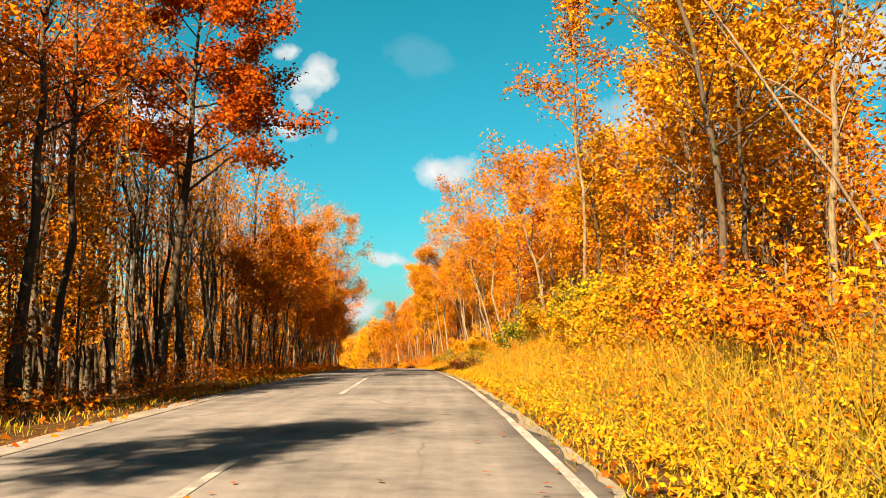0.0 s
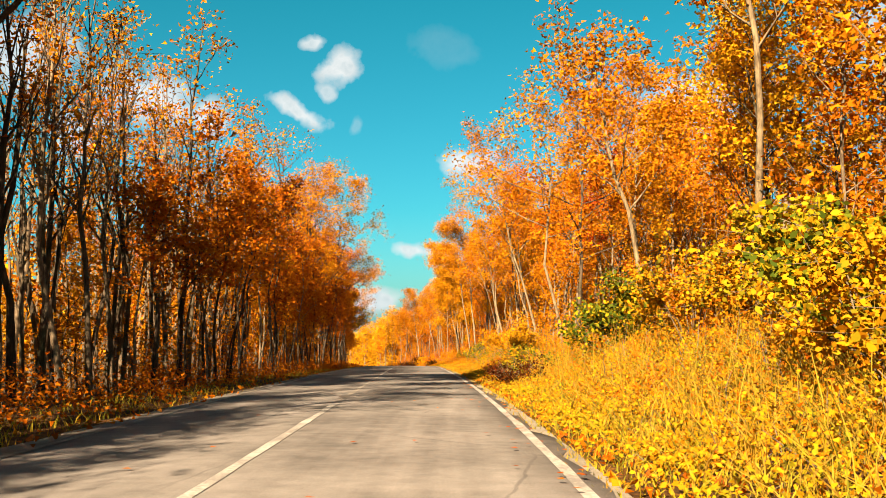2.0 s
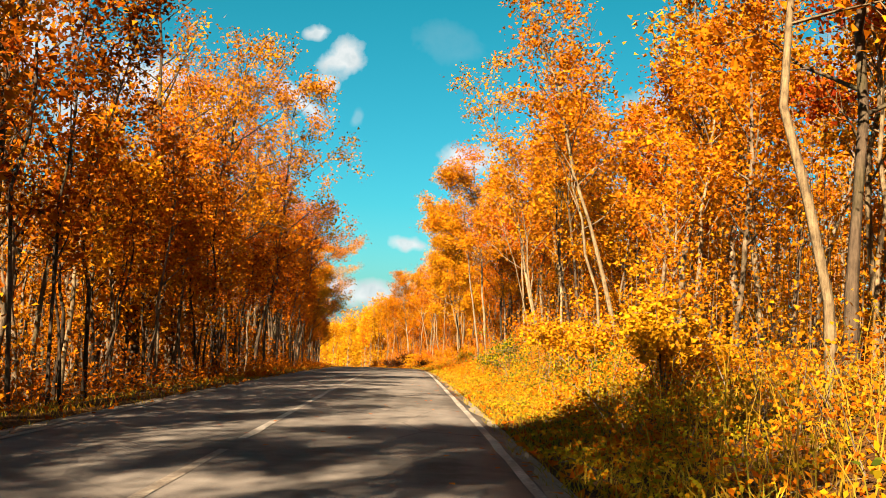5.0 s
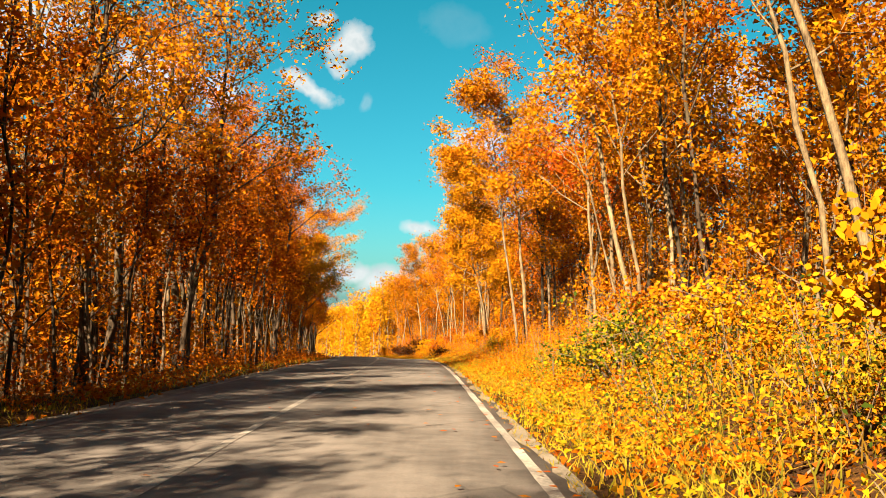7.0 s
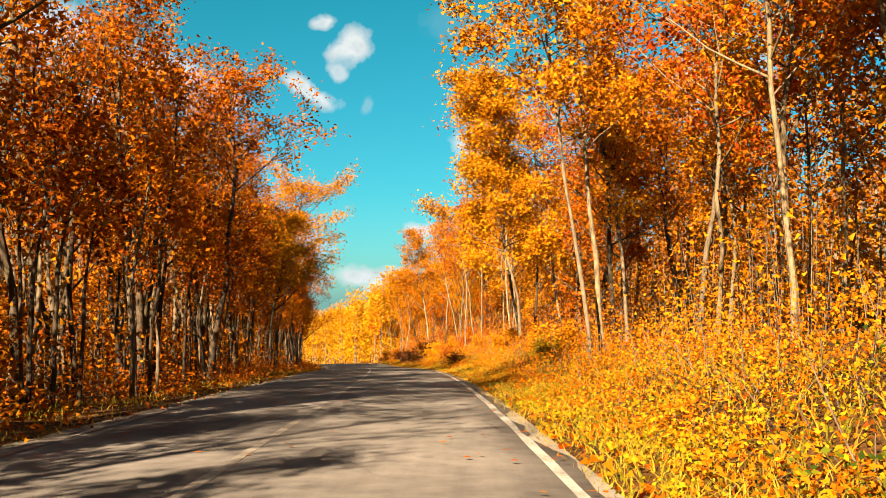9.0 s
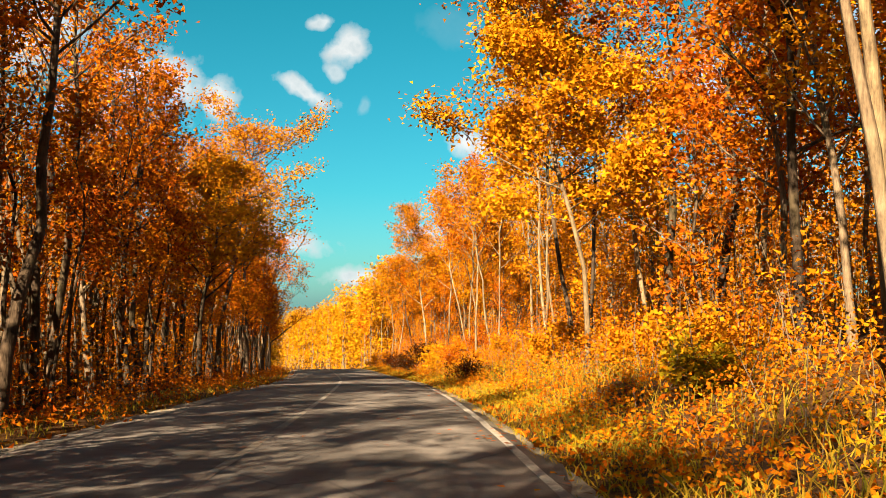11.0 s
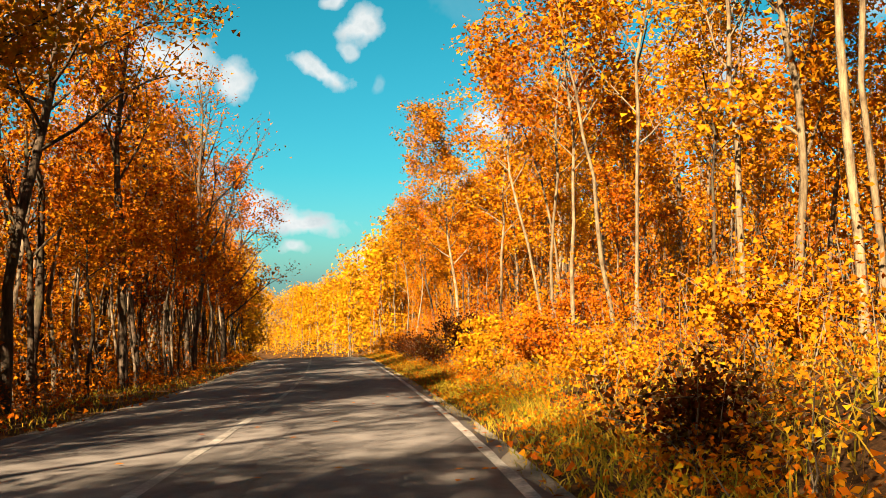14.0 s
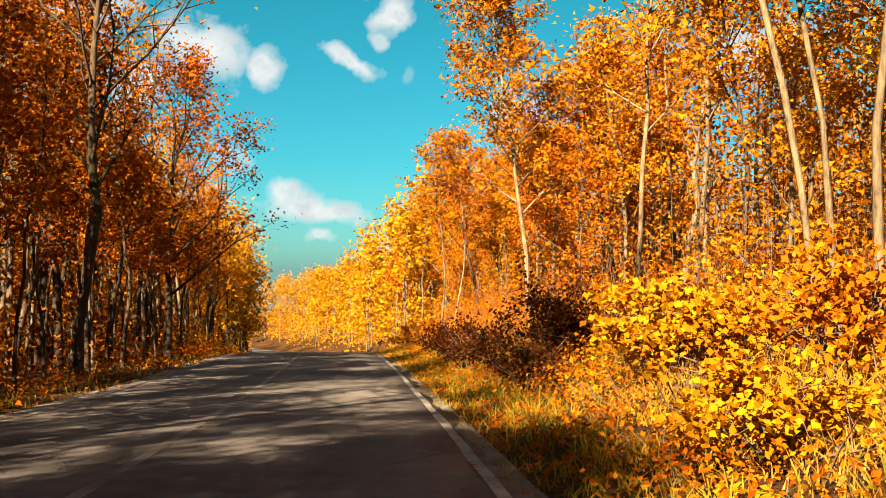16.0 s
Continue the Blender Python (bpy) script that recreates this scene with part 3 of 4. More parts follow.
# trees that stand out
HEROES = [  # s, d, turn, kind of tree
    (36.9, -9.5, 0, dict(seed=1, height=16.0, radius=0.19, base=7.0, spread=4.3, limbs=22, rise=20, subs=6, leaves=LEAF_RED, bark=BARK_DARK, per=52, lean=(1.36, 0.16), keep=0.95, size=0.14,
        label="tall leaning oak with a red and orange crown", name="oak_tree")),
    (71.6, -8.7, 0, dict(seed=15, height=10.5, radius=0.050, base=6.5, spread=1.8, limbs=9, rise=50, subs=4, leaves=LEAF_RUST, bark=BARK_PALE, per=12, lean=(1.47, 0.00),
        label="pale slanting stem among dark trees")),
    (37.6, 6.4, 0, dict(seed=19, height=13.5, radius=0.074, base=5.5, spread=2.4, limbs=14, rise=46, subs=4, leaves=LEAF_GOLD, bark=BARK_PALE, per=14, lean=(-1.13, -0.27),
        label="pale forked tree with golden leaves")),
    (58.7, 5.5, 0, dict(seed=8, height=11.2, radius=0.070, base=4.6, spread=3.3, limbs=14, rise=14, subs=4, leaves=LEAF_YELLOW, bark=BARK_PALE, per=11, lean=(0.08, 0.00),
        label="white-barked tree with long level branches")),
    (60.2, 6.4, 0, dict(seed=36, height=11.6, radius=0.091, base=3.6, spread=3.6, limbs=15, rise=22, subs=4, leaves=LEAF_ORANGE, bark=BARK_DARK, per=14, lean=(0.36, 0.00),
        label="dark-trunked tree with wide orange branches")),
    (80.1, 6.7, 0, dict(seed=37, height=11.0, radius=0.050, base=4.4, spread=2.4, limbs=14, rise=38, subs=4, leaves=LEAF_ORANGE, bark=BARK_PALE, per=13, lean=(-1.65, 0.00),
        label="slim pale tree leaning towards the road")),
    (88.6, 5.5, 0, dict(seed=38, height=9.6, radius=0.047, base=4.4, spread=2.2, limbs=14, rise=38, subs=4, leaves=LEAF_GOLD, bark=BARK_PALE, per=13, lean=(-1.39, 0.00),
        label="slim pale tree leaning towards the road")),
    (47.5, 6.5, 0, dict(seed=9, height=9.4, radius=0.074, base=4.0, spread=2.4, limbs=14, rise=38, subs=4, leaves=LEAF_ORANGE, bark=BARK_PALE, per=13, lean=(-1.38, 0.09),
        label="leaning pale-barked tree with deep orange leaves")),
    (79.3, 7.0, 0, dict(seed=4, height=14.0, radius=0.077, base=5.6, spread=3.4, limbs=13, rise=40, subs=4, leaves=LEAF_ORANGE, bark=BARK_PALE, per=13, lean=(-2.80, 0.14),
        label="tall pale-barked tree leaning over the verge")),
    (92.7, 6.3, 0, dict(seed=10, height=13.0, radius=0.074, base=6.0, spread=3.0, limbs=11, rise=34, subs=4, leaves=LEAF_GOLD, bark=BARK_PALE, per=12, lean=(-2.67, 0.39),
        label="white-barked birch-like tree leaning towards the road")),
    (92.8, 6.0, 0, dict(seed=6, height=8.0, radius=0.026, base=5.0, spread=1.6, limbs=7, rise=40, subs=4, leaves=LEAF_YELLOW, bark=BARK_PALE, per=8, lean=(-2.16, 0.16),
        label="thin white stem leaning far towards the road")),
    (100.2, 6.4, 0, dict(seed=39, height=10.5, radius=0.057, base=4.2, spread=2.6, limbs=14, rise=38, subs=4, leaves=LEAF_ORANGE, bark=BARK_PALE, per=13, lean=(-0.32, 0.00),
        label="slim pale tree with orange leaves")),
    (111.5, 4.9, 0, dict(seed=7, height=12.6, radius=0.070, base=6.4, spread=3.2, limbs=18, rise=28, subs=5, leaves=LEAF_GOLD, bark=BARK_GREY, per=24, lean=(-1.64, 0.00), keep=1.0,
        label="slim roadside tree with an amber crown")),
    (91.8, 7.0, 0, dict(seed=30, height=12.5, radius=0.060, base=5.0, spread=2.4, limbs=12, rise=46, subs=4, leaves=LEAF_YELLOW, bark=BARK_PALE, per=12, lean=(0.12, 0.00),
        label="straight slim tree with a golden crown")),
    (92.2, 7.6, 0, dict(seed=40, height=13.0, radius=0.059, base=5.5, spread=2.4, limbs=12, rise=46, subs=4, leaves=LEAF_GOLD, bark=BARK_DARK, per=12, lean=(-0.65, 0.00),
        label="straight dark-trunked tree with golden crown")),
    (91.0, 7.9, 0, dict(seed=41, height=13.0, radius=0.063, base=5.5, spread=2.4, limbs=12, rise=46, subs=4, leaves=LEAF_ORANGE, bark=BARK_DARK, per=12, lean=(-0.39, 0.00),
        label="straight dark-trunked tree with orange crown")),
    (112.8, 5.5, 0, dict(seed=5, height=14.0, radius=0.087, base=6.0, spread=3.2, limbs=13, rise=40, subs=4, leaves=LEAF_ORANGE, bark=BARK_PALE, per=12, lean=(-1.40, 0.00),
        label="tall pale-barked tree with orange leaves")),
    (127.1, 4.8, 0, dict(seed=3, height=12.6, radius=0.067, base=3.6, spread=2.7, limbs=32, rise=18, subs=6, leaves=LEAF_YELLOW, bark=BARK_PALE, per=40, lean=(-1.82, 0.14), size=0.11, keep=0.9,
        label="pale-trunked tree with a broad yellow crown")),
    (130.1, 7.2, 0, dict(seed=42, height=12.5, radius=0.067, base=4.8, spread=2.8, limbs=14, rise=38, subs=4, leaves=LEAF_RED, bark=BARK_PALE, per=13, lean=(-1.25, 0.00),
        label="pale-barked tree with deep orange-red leaves")),
    (133.4, 5.7, 0, dict(seed=43, height=13.0, radius=0.070, base=5.5, spread=3.0, limbs=15, rise=24, subs=4, leaves=LEAF_ORANGE, bark=BARK_DARK, per=10, lean=(-0.78, 0.00),
        label="dark-trunked tree with bare lower branches")),
    (136.6, 7.0, 0, dict(seed=44, height=12.5, radius=0.077, base=5.0, spread=2.8, limbs=15, rise=24, subs=4, leaves=LEAF_ORANGE, bark=BARK_DARK, per=9, lean=(-0.38, 0.00),
        label="dark-trunked tree with bare lower branches")),
    (149.1, 7.3, 0, dict(seed=45, height=11.4, radius=0.067, base=4.6, spread=2.6, limbs=13, rise=50, subs=4, leaves=LEAF_GOLD, bark=BARK_PALE, per=12, lean=(-0.19, -0.38),
        label="upright pale tree with golden leaves")),
    (143.5, 6.8, 0, dict(seed=46, height=12.5, radius=0.067, base=4.6, spread=2.6, limbs=13, rise=50, subs=4, leaves=LEAF_GOLD, bark=BARK_PALE, per=12, lean=(-0.12, -0.25),
        label="upright pale tree with golden leaves")),
    (143.9, 7.3, 0, dict(seed=47, height=11.0, radius=0.054, base=4.6, spread=2.4, limbs=11, rise=50, subs=4, leaves=LEAF_YELLOW, bark=BARK_PALE, per=11, lean=(0.33, 0.00),
        label="slim pale stem beside a straight tree")),
    (154.4, 6.2, 0, dict(seed=25, height=9.4, radius=0.057, base=5.4, spread=2.4, limbs=12, rise=44, subs=4, leaves=LEAF_GOLD, bark=BARK_PALE, per=12, lean=(-2.15, -0.18),
        label="slim pale tree leaning far towards the road")),
    (156.8, 5.7, 0, dict(seed=48, height=10.6, radius=0.057, base=4.6, spread=2.4, limbs=13, rise=46, subs=4, leaves=LEAF_ORANGE, bark=BARK_PALE, per=12, lean=(-0.12, 0.23),
        label="upright pale tree with orange leaves")),
    (153.1, 6.3, 0, dict(seed=49, height=11.8, radius=0.050, base=4.6, spread=2.4, limbs=13, rise=46, subs=4, leaves=LEAF_GOLD, bark=BARK_PALE, per=12, lean=(-0.12, -0.24),
        label="slim upright pale tree with golden leaves")),
    (160.1, 5.8, 0, dict(seed=24, height=12.0, radius=0.054, base=5.0, spread=2.4, limbs=12, rise=46, subs=4, leaves=LEAF_ORANGE, bark=BARK_PALE, per=12, lean=(0.06, 0.36),
        label="upright pale-barked tree with orange leaves")),
    (161.8, 6.1, 0, dict(seed=22, height=10.2, radius=0.050, base=5.0, spread=2.4, limbs=11, rise=44, subs=4, leaves=LEAF_ORANGE, bark=BARK_PALE, per=12, lean=(-2.44, 0.20),
        label="pale-barked tree leaning towards the road")),
    (163.5, 7.1, 0, dict(seed=23, height=10.0, radius=0.047, base=5.0, spread=2.2, limbs=11, rise=45, subs=4, leaves=LEAF_GOLD, bark=BARK_PALE, per=11, lean=(-2.40, 0.20),
        label="slim pale stem beside a leaning tree")),
    (169.9, 5.9, 0, dict(seed=26, height=11.5, radius=0.050, base=4.4, spread=2.4, limbs=14, rise=38, subs=4, leaves=LEAF_GOLD, bark=BARK_PALE, per=13, lean=(-0.23, 0.00),
        label="slim pale-barked tree with golden leaves")),
    (182.2, 6.0, 0, dict(seed=2, height=12.0, radius=0.080, base=3.8, spread=3.1, limbs=20, rise=34, subs=5, leaves=LEAF_OLIVE, bark=BARK_PALE, per=19, lean=(-2.20, 0.00), blur=0.25, keep=0.9,
        label="roadside oak with an olive and orange crown", name="oak_tree")),
    (198.0, 4.7, 0, dict(seed=27, height=10.0, radius=0.057, base=4.6, spread=2.0, limbs=12, rise=46, subs=4, leaves=LEAF_OLIVE, bark=BARK_PALE, per=14, lean=(-0.50, 0.00),
        label="pale stem of a twin roadside tree")),
    (198.3, 5.4, 0, dict(seed=50, height=10.0, radius=0.050, base=4.6, spread=2.0, limbs=12, rise=46, subs=4, leaves=LEAF_GOLD, bark=BARK_PALE, per=14, lean=(0.20, 0.00),
        label="pale stem of a twin roadside tree")),
    (21.5, 6.6, 0, dict(seed=12, height=13, radius=0.091, base=4.2, spread=4.2, limbs=15, rise=30, leaves=LEAF_YELLOW, bark=BARK_DARK, per=15, lean=(-1.6, 0.5), label="dark-trunked tree with a broad golden crown")),
    (98, -7.9, 0, dict(seed=13, height=14.6, radius=0.09, base=5.4, spread=3.6, limbs=19, rise=36, subs=5, leaves=LEAF_GOLD, bark=BARK_DARK, per=15, keep=1.0, lean=(0.6, 0), label="broad roadside tree with an amber crown")),
    (33.0, -14.6, 0, dict(seed=18, height=12, radius=0.14, base=3.0, spread=3.0, limbs=15, rise=40, leaves=LEAF_RED, bark=BARK_DARK, per=12, lean=(0.5, 0), label="dark-stemmed tree with deep red leaves")),
    (36.5, -14.0, 0, dict(seed=35, height=12.5, radius=0.12, base=3.0, spread=3.0, limbs=15, rise=40, leaves=LEAF_RED, bark=BARK_DARK, per=12, lean=(0.5, 0), label="dark-stemmed tree with deep red leaves")),
    (16.5, 8.2, 0, dict(seed=20, height=8.0, radius=0.032, base=4.0, spread=1.4, limbs=6, rise=40, leaves=LEAF_GOLD, bark=BARK_GREY, per=4, lean=(-4.6, 0.6), label="thin dead stem leaning far over")),
    (188, -6.8, 0, dict(seed=21, height=10.6, radius=0.15, base=2.2, spread=4.0, limbs=19, rise=34, leaves=LEAF_RUST, bark=BARK_DARK, per=22, lean=(0.7, 0), label="rounded roadside tree dense with rusty leaves")),
    (120, 7.4, 0, dict(seed=29, height=12.5, radius=0.105, base=3.6, spread=3.2, limbs=15, rise=36, leaves=LEAF_ORANGE, bark=BARK_DARK, per=13, lean=(-0.6, 0), label="dark-trunked oak with deep orange leaves")),
    (101, -9.5, 0, dict(seed=32, height=15.0, radius=0.14, base=5.0, spread=3.2, limbs=15, rise=42, leaves=LEAF_ORANGE, bark=BARK_DARK, per=9, lean=(0.4, 0), label="tall dark-stemmed tree with an orange top")),
    (128.5, -9.6, 0, dict(seed=33, height=13.6, radius=0.14, base=8.0, spread=3.2, limbs=15, rise=42, leaves=LEAF_RUST, bark=BARK_DARK, per=7, lean=(0.4, 0), label="tall dark-stemmed tree with rusty leaves")),
    (131.5, -10.2, 0, dict(seed=34, height=13.6, radius=0.14, base=8.0, spread=3.0, limbs=15, rise=42, leaves=LEAF_ORANGE, bark=BARK_DARK, per=7, lean=(0.4, 0), label="tall dark-stemmed tree with an orange top")),
    (-2.8, -7.9, 0, dict(seed=17, height=10.5, radius=0.12, base=7.0, spread=1.7, limbs=14, rise=35, leaves=LEAF_ORANGE, bark=BARK_DARK, per=22, keep=1.0, lean=(0.4, 0), label="lone roadside tree with an orange crown")),
    (145.3, -7.9, 0, dict(seed=14, height=9.3, radius=0.12, base=3.6, spread=3.0, limbs=22, rise=26, subs=5, leaves=LEAF_GOLD, bark=BARK_DARK, per=22, keep=1.0, lean=(0.6, 0),
        label="broad roadside tree with a sunlit golden crown")),
    (89.5, -8.3, 0, dict(seed=51, height=14.0, radius=0.14, base=5.0, spread=4.2, limbs=22, rise=30, subs=5, leaves=LEAF_GOLD, bark=BARK_DARK, per=13, keep=1.0, lean=(0.8, 0),
        label="broad roadside tree with a rounded golden crown")),
    (161.5, -7.2, 0, dict(seed=52, height=14.0, radius=0.14, base=6.0, spread=3.2, limbs=15, rise=52, subs=5, leaves=LEAF_RUST, bark=BARK_DARK, per=9, lean=(0.0, 0.2),
        label="tall dark-trunked tree with thinning rusty leaves")),
    (175.6, -7.0, 0, dict(seed=16, height=13.0, radius=0.15, base=4.6, spread=4.0, limbs=20, rise=44, subs=7, leaves=LEAF_RUST, bark=BARK_DARK, per=2, lean=(0.2, -0.1),
        label="dark many-branched tree almost bare of leaves")),
    (175.7, -9.7, 0, dict(seed=53, height=12.5, radius=0.12, base=6.0, spread=2.8, limbs=14, rise=50, subs=5, leaves=LEAF_RUST, bark=BARK_DARK, per=8, lean=(0.5, 0),
        label="dark straight tree with thinning rusty leaves")),
    # added for its shadow on the right verge near s 138
    (121.5, -7.9, 0, dict(seed=56, height=11.8, radius=0.14, base=7.2, spread=3.4, limbs=18, rise=26, subs=5, leaves=LEAF_ORANGE, bark=BARK_DARK, per=12, keep=1.0, lean=(1.1, 0),
        label="dark-trunked tree with orange leaves, added to shade the verge")),
    (153.5, -8.2, 0, dict(seed=55, height=13.6, radius=0.15, base=6.0, spread=4.4, limbs=26, rise=20, subs=5, leaves=LEAF_GOLD, bark=BARK_DARK, per=16, keep=1.0, lean=(1.5, 0),
        label="broad roadside tree with a wide golden-orange crown")),
    (94.5, -12.0, 0, dict(seed=54, height=14.5, radius=0.16, base=6.0, spread=3.4, limbs=16, rise=48, subs=6, leaves=LEAF_ORANGE, bark=BARK_DARK, per=6, lean=(0.1, 0),
        label="thick dark-trunked tree with forked branches")),
]
for s, d, turn, spec in HEROES:
    used.append((s, d))
    t = tree(group="", **spec)
    t.matrix_basis = stand(s, d, turn)


def row(kinds, s0, s1, d0, d1, count, gap, big=(0.85, 1.15)):
    """Plant trees of the given kinds in a belt, never two on one spot."""
    made = 0
    for _ in range(count * 4):
        s, d = rng.uniform(s0, s1), d0 + (d1 - d0) * rng.uniform(0, 1) ** 1.2
        if made < count and free(s, d, gap):
            low = (0.80 if 40 < s < 74 else 0.72 if 148 < s < 172 else 0.9 if s > 172 else 1.0) if d > 0 else 0.66 if 71 < s < 78 else 0.95 if 110 < s < 121 else 0.8 if 144 < s < 152 else 1.0  # younger trees
            which = kinds[int(rng.integers(len(kinds)))]
            if kinds is left_kinds and (56 < s < 65 or 82 < s < 90 or 100 < s < 112 or 120 < s < 132) and made % 5:
                which = bare_kinds[made % 4]  # a thinner stretch
            if kinds is right_kinds and s < 58:
                which = right_kinds[(0, 2, 3, 4, 5)[made % 5]]  # yellow crowns at the start of the road
            if kinds is right_kinds and 112 < s < 150:
                which = right_kinds[(0, 1, 4, 5, 7)[made % 5]]  # and orange ones further on
            put(which, stand(s, d, rng.uniform(-50, 50), low * rng.uniform(*big)))
            made += 1


# trees that shade the lane, some of them unseen, and fuller crowns over the shaded side
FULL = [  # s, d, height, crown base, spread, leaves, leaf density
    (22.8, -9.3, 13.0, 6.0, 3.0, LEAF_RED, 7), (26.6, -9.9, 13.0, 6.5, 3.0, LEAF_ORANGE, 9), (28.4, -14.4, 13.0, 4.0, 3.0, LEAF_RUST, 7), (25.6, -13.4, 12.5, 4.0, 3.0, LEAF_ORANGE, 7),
    # out of view, added for their shadows on the left lane and verge
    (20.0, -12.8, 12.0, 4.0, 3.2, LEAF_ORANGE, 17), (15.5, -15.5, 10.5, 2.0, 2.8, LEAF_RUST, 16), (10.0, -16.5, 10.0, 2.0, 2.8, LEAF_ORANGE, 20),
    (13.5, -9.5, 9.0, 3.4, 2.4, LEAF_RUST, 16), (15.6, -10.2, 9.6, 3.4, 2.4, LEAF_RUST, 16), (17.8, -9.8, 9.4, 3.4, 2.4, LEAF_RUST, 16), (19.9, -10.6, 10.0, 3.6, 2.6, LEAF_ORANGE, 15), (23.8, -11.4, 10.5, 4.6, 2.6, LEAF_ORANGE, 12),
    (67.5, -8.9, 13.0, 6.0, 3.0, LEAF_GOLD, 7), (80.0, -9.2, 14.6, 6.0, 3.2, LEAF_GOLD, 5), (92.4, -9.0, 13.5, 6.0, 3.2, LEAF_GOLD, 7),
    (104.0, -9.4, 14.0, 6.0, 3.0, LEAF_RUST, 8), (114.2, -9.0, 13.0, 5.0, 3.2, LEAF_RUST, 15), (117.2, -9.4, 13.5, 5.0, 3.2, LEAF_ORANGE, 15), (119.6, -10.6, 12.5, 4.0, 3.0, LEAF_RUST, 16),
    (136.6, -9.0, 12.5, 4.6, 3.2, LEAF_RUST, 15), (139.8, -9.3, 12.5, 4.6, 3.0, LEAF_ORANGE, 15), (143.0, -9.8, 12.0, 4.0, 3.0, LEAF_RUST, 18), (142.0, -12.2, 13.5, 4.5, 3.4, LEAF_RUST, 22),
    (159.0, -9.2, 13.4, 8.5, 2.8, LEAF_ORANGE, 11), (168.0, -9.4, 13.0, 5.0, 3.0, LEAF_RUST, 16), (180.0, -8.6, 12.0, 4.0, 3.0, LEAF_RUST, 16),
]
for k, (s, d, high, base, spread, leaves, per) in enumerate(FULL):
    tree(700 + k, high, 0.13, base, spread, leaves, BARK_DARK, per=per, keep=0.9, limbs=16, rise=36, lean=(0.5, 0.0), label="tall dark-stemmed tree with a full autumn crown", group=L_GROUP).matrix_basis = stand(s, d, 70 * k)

for k, (s, d, lean) in enumerate(((131.6, 8.2, 0.3), (128.2, 8.6, -0.2))):
    tree(740 + k, 13.0, 0.15, 5.0, 2.8, LEAF_RED, BARK_DARK, per=11, keep=0.8, limbs=14, rise=40, lean=(lean, 0.0), label="dark-trunked tree with deep orange-red leaves", group=R_GROUP).matrix_basis = stand(s, d, 70 * k)

row(bare_kinds, 33, 50, -9.4, -16, 22, 1.4)
row(bare_kinds, 26, 34, -14.5, -20, 10, 1.4)
row(left_kinds, 44, 165, -8.6, -14.0, 66, 1.7)
row(left_kinds, 164, 215, -7.2, -13.0, 32, 1.8)
row(right_kinds, 15, 225, 7.4, 11.0, 78, 1.6)
row(poles, 46, 118, -6.9, -8.8, 42, 1.0)
row(poles, 118, 150, -8.0, -9.5, 14, 1.0)
row(poles, 150, 205, -6.7, -8.8, 34, 1.0)
row(left_saplings, 50, 215, -8.2, -15, 62, 1.4)
# unseen bare trees, added to throw streaks of shadow on the left lane
for k, (s, d) in enumerate(((3.0, -12.6), (7.5, -11.8), (11.5, -12.4), (16.0, -11.9), (18.5, -11.6))):
    put(bare_kinds[k % 4], stand(s, d, 50 * k, 0.95))
for k in range(7):
    put(left_saplings[k % 4], stand(76.5 + 1.9 * k, -7.9 - 0.5 * (k % 2), 40 * k))
for k in range(6):
    put(poles[k], stand(74.5 + 1.7 * k, -7.1 - 0.6 * (k % 2), 60 * k))
for k in range(4):
    put(left_saplings[k], stand(75.5 + 1.5 * k, -9.1 - 0.4 * (k % 2), 80 * k, 1.2))
# saplings added to shade the left verge, nearly all out of view
for k in range(8):
    put(left_saplings[k % 4], stand(8.0 + 2.0 * k, -10.9 - 0.7 * (k % 2), 55 * k))
for k in range(15):
    put(left_saplings[k % 4], stand(3.0 + 2.1 * k, -9.7 - 0.8 * (k % 3), 35 * k, 0.95))
row(right_saplings, 12, 225, 6.8, 12.5, 42, 1.4)
for k, ob in enumerate(left_kinds + bare_kinds + left_saplings + poles):  # the first of each kind takes a place of its own
    ob.matrix_basis = stand(216 + 1.2 * k, -9.0 - 2 * (k % 3), 20 * k)
for k, ob in enumerate(right_kinds + right_saplings):
    ob.matrix_basis = stand(226 + 1.2 * k, 7.0 + 2 * (k % 3), 20 * k)


def woods(name, label, kinds_leaf, bark, s0, s1, d0, d1, count, high, per, size, blur, seed, base=0.4, limbs=6, keep=0.8, subs=2):
    """Deep woods nobody could count, as stems and foliage."""
    rg = np.random.default_rng(seed)
    wood, leaves = Wood(), []
    for _ in range(count):
        s, d = rg.uniform(s0, s1), rg.uniform(d0, d1)
        if abs(d + 1.6) < 4.2:
            continue
        h = rg.uniform(*high)
        tips = grow(rg, wood, place(s, d, bank(s, d)), h, rg.uniform(0.06, 0.13), h * base, rg.uniform(1.4, 2.3), limbs, (rg.normal(0, 0.6), rg.normal(0, 0.6)), 55, subs, (3, 3, 3))
        leaves.append(scatter(rg, tips, per, blur, keep))
    top = tagged(new(name), label, "woods", kind="stuff")
    part("stems", wood.mesh("stems", bark), top)
    p, q = leaf_quads(rg, np.concatenate(leaves), size, corners=3)
    part("foliage", quads("foliage", p, q, kinds_leaf), top)


